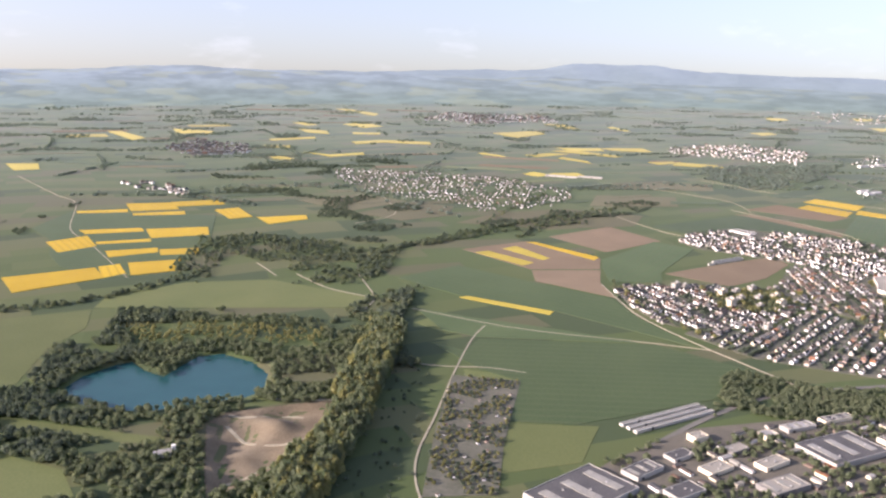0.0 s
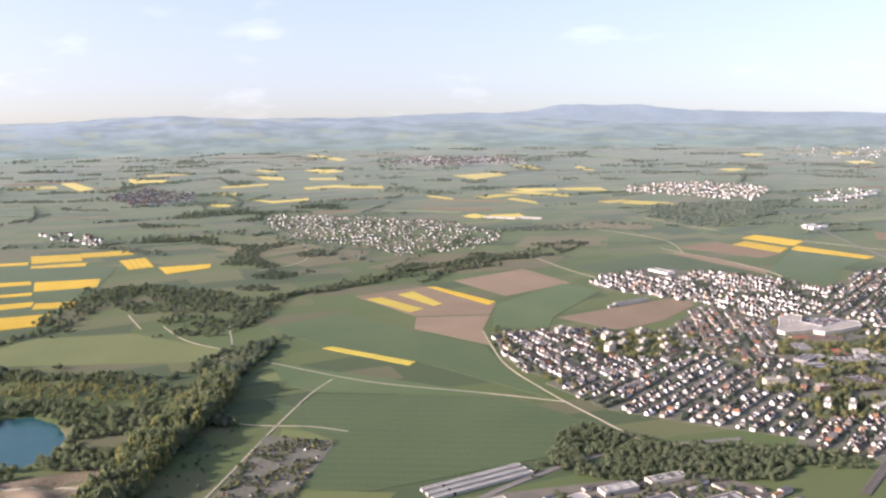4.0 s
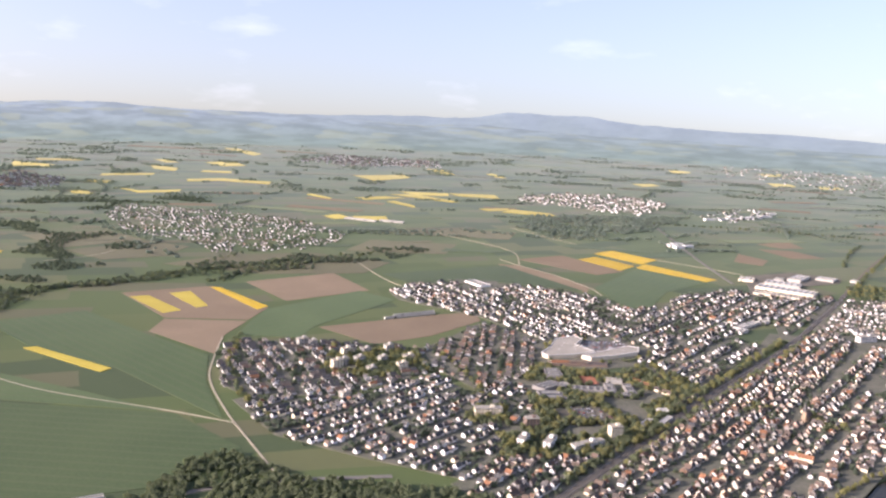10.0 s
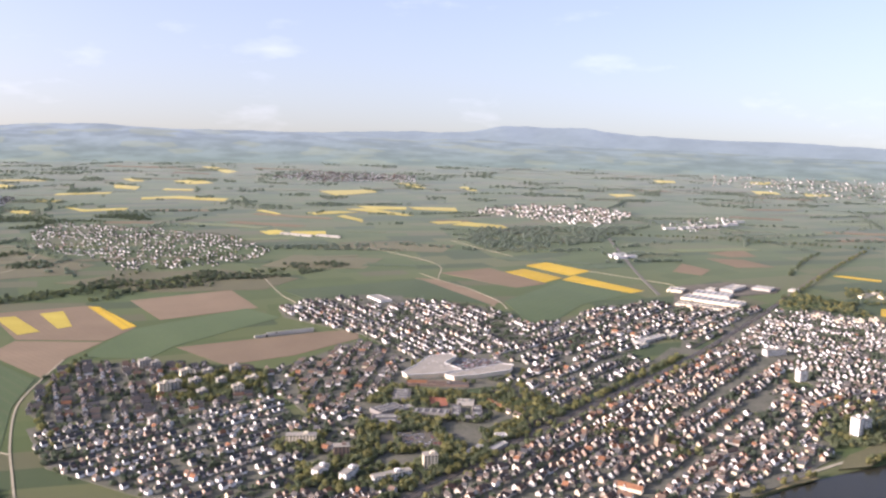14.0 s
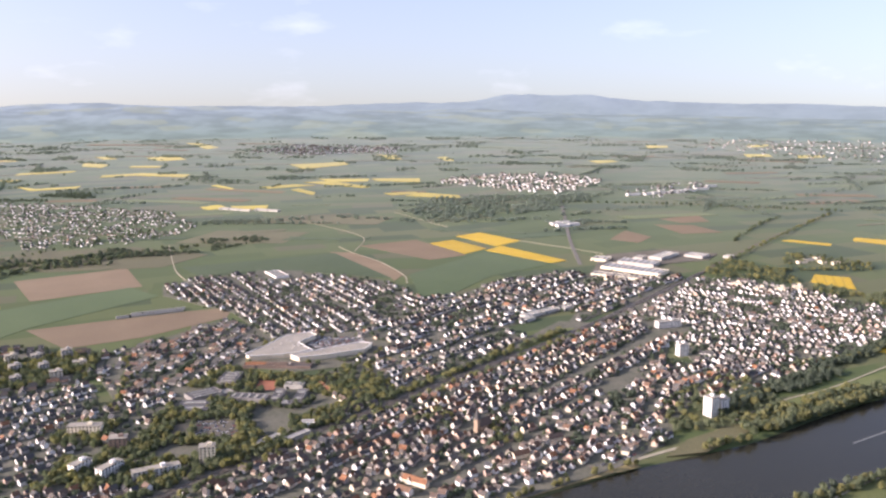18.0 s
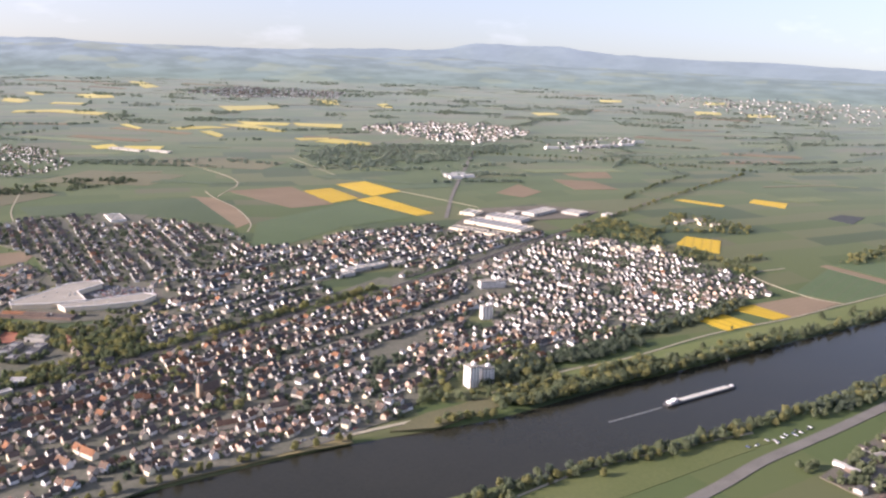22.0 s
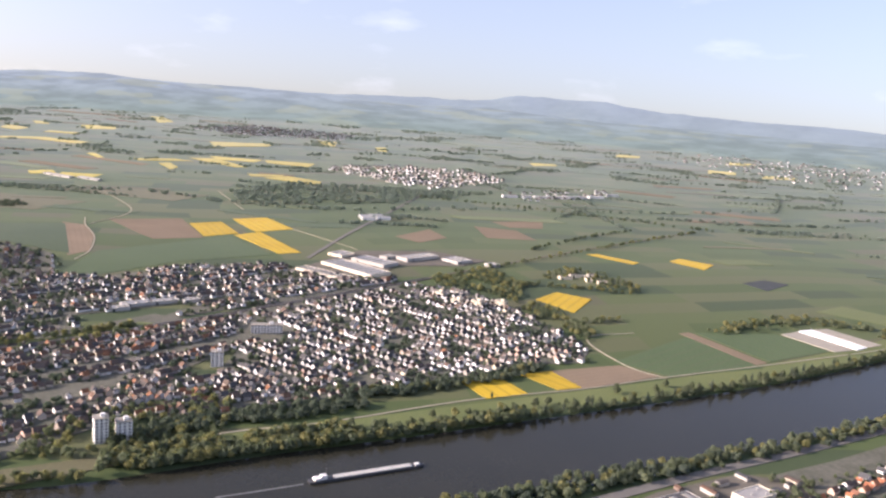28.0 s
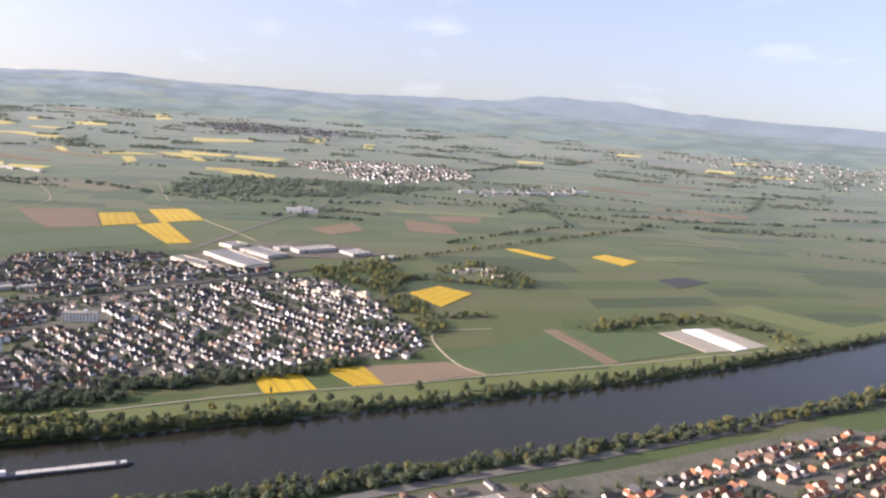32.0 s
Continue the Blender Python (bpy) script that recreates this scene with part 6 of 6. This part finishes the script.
kinds = [tree(61, 6.5, 2.5, 26, M_LEAF, "spreading spring-green tree by the river"), tree(62, 8.0, 1.3, 24, M_LEAF_DARK, "slender dark poplar beside the levee"),
         tree(63, 5.0, 2.2, 24, M_LEAF_GOLD, "small golden-green tree by the quay")]
spots = [(2, x, y) for x, y in belt(bank(1, 5.0, 470, 735)[::3], 3, 5.0, 50, 0.8)] + [(1, x, y) for x, y in ((926, 808), (951, 786), (930, 774), (906, 752))]
spots += [(0, x, y) for x, y in belt(((820, 716), (880, 752), (960, 806), (1060, 872), (1160, 940)), 16, 15, 51, 0.7)]
spots += [(nrs.randint(3), x, y) for x, y in belt(((690, 538), (760, 580), (850, 640), (900, 660)), 10, 9, 52, 0.8)]
spots += [(nrs.randint(3), x, y) for x, y in belt(bank(1, 4, 800, 1250), 6, 7.0, 53)] + [(nrs.choice((0, 2)), x, y) for x, y in belt(bank(-1, 6, 700, 1280), 5, 8.0, 54)]
for k, x, y in spots:
    o = copy_thing(kinds[k], Matrix.Translation((x, y, 0)) @ Matrix.Rotation(nrs.uniform(0, 6.28), 4, "Z"))
    f = nrs.uniform(0.6, 1.0)
    o.scale = (f, f, f)
for ob in kinds:
    for o in (*ob.children, ob):
        bpy.data.objects.remove(o)

# ---- barge on the river ----
barge = empty("barge", Matrix.Translation((877.5, 701, -1.3)) @ Matrix.Rotation(math.atan2(30, 45), 4, "Z"), "long river cargo barge with pale hatch covers under way", "barge")
bm = prism(bmesh.new(), ((-27, -1.8), (-27, 1.8), (-25, 2.2), (23, 2.2), (26, 1.4), (27.5, 0), (26, -1.4), (23, -2.2), (-25, -2.2)), 0, 1.0)
part("hull", bm, M_HULL, barge, "dark blue-grey hull")
for i in range(8):
    part("hatch_cover", box(bmesh.new(), -13.5 + i * 4.6, 0, 1.0, 4.4, 3.3, 0.5, 0.1), M_HATCH, barge)
part("wheelhouse", box(bmesh.new(), -20.5, 0, 1.0, 2.8, 2.6, 1.9, 0.15), M_WHITE, barge, "white wheelhouse")
part("wheelhouse_window", box(bmesh.new(), -19.06, 0, 2.0, 0.1, 2.3, 0.6), M_PANE, barge)
part("cabin", box(bmesh.new(), -23.5, 0, 1.0, 3.0, 3.2, 1.1, 0.15), M_WHITE, barge)
part("foredeck", box(bmesh.new(), 24, 0, 1.0, 2.2, 1.9, 0.7, 0.12), M_WHITE, barge)
bm = bmesh.new()
bmesh.ops.create_cone(bm, segments=6, radius1=0.12, radius2=0.06, depth=3.2, cap_ends=True, matrix=Matrix.Translation((-19.5, 0, 4.3)))
part("mast", bm, M_STEEL, barge)
ribbon("wake", ((853, 684.5), (842, 677), (822, 664)), 1.0, -1.25, -1.16, M_FOAM, "pale foamy wake behind the barge", "wake")


# ---- parked cars ----
def car():
    ob = empty("car", Matrix.Identity(4), "parked car by the roadside", "car", "parked cars")
    part("body", box(bmesh.new(), 0, 0, 0.15, 2.2, 0.9, 0.4, 0.08), M_PAINT, ob)
    bm = bmesh.new()
    prism(bm, ((-0.9, -0.4), (0.5, -0.4), (0.5, 0.4), (-0.9, 0.4)), 0.55, 0.85)
    for v in bm.verts:
        if v.co.z > 0.7:
            v.co.x = v.co.x * 0.7 - 0.05
            v.co.y *= 0.85
    part("cabin", bm, M_PANE, ob)
    for x in (-0.7, 0.7):
        for y in (-0.42, 0.42):
            bm = bmesh.new()
            bmesh.ops.create_cone(bm, segments=8, radius1=0.18, radius2=0.18, depth=0.14, cap_ends=True, matrix=Matrix.Translation((x, y, 0.18)) @ Matrix.Rotation(radians(90), 4, "X"))
            part("wheel", bm, M_TYRE, ob)
    return ob


first = car()
lots = [(x, y, 42) for x, y in belt(((884, 640), (902, 650), (922, 662)), 5, 3.0, 60)] + [(x, y, 42) for x, y in belt(((942, 690), (958, 701), (978, 714)), 3, 2.6, 61)]
lots += [(x, y, 44) for x, y in belt(((984, 718), (1012, 735), (1033, 750)), 2.0, 1.7, 62)] + [(x, y, 33) for x, y in belt(((676, 628), (700, 644)), 2, 2.6, 63)]
lots += [(x, y, 20) for x, y in scatter(((463, 664), (487, 665), (479, 689), (459, 687)), 3.4, (), (), 0, 66)]
lots += [(x, y, 60) for x, y in scatter(((496, 836), (499, 858), (534, 858), (543, 840), (530, 839), (509, 829)), 2.7, (), (), 0, 64)]
for x, y, t in lots:
    copy_thing(first, Matrix.Translation((x, y, 0.12)) @ Matrix.Rotation(radians(t + rnd.choice((0, 90)) + rnd.uniform(-4, 4)), 4, "Z"))
for o in (*first.children, first):
    bpy.data.objects.remove(o)

# sheds of the allotments
for x, y in scatter(ALLOT, 15.0, (), (), 0, 65):
    ob = part("garden_shed", house_walls(1.8, 1.5, 1.1, 0.5), M_PLASTER, None, "small garden shed in the allotments")
    ob.matrix_basis = Matrix.Translation((x, y, 0)) @ Matrix.Rotation(rnd.uniform(0, 3), 4, "Z")
    tagged(ob, "", "shed", "allotment sheds")
    part("roof", house_roof(1.8, 1.5, 1.1, 0.5, 0.15, 0.08), M_DARK, ob)


# gravel works by the quarry
works = empty("gravel_works", Matrix.Translation((-131, 465, 0)) @ Matrix.Rotation(radians(20), 4, "Z"), "small white gravel works with a hopper among trees", "works")
part("hall", house_walls(7, 4, 3.2, 1.2), M_WHITE, works)
part("roof", house_roof(7, 4, 3.2, 1.2), M_METALROOF, works)
part("tower", box(bmesh.new(), 5.2, 0.5, 0, 2.2, 2.2, 6.0, 0.1), M_WHITE, works)
part("hopper", prism(bmesh.new(), ((-6, -1.2), (-4.2, -1.2), (-4.2, 1.2), (-6, 1.2)), 0, 3.6), M_GREYWALL, works)
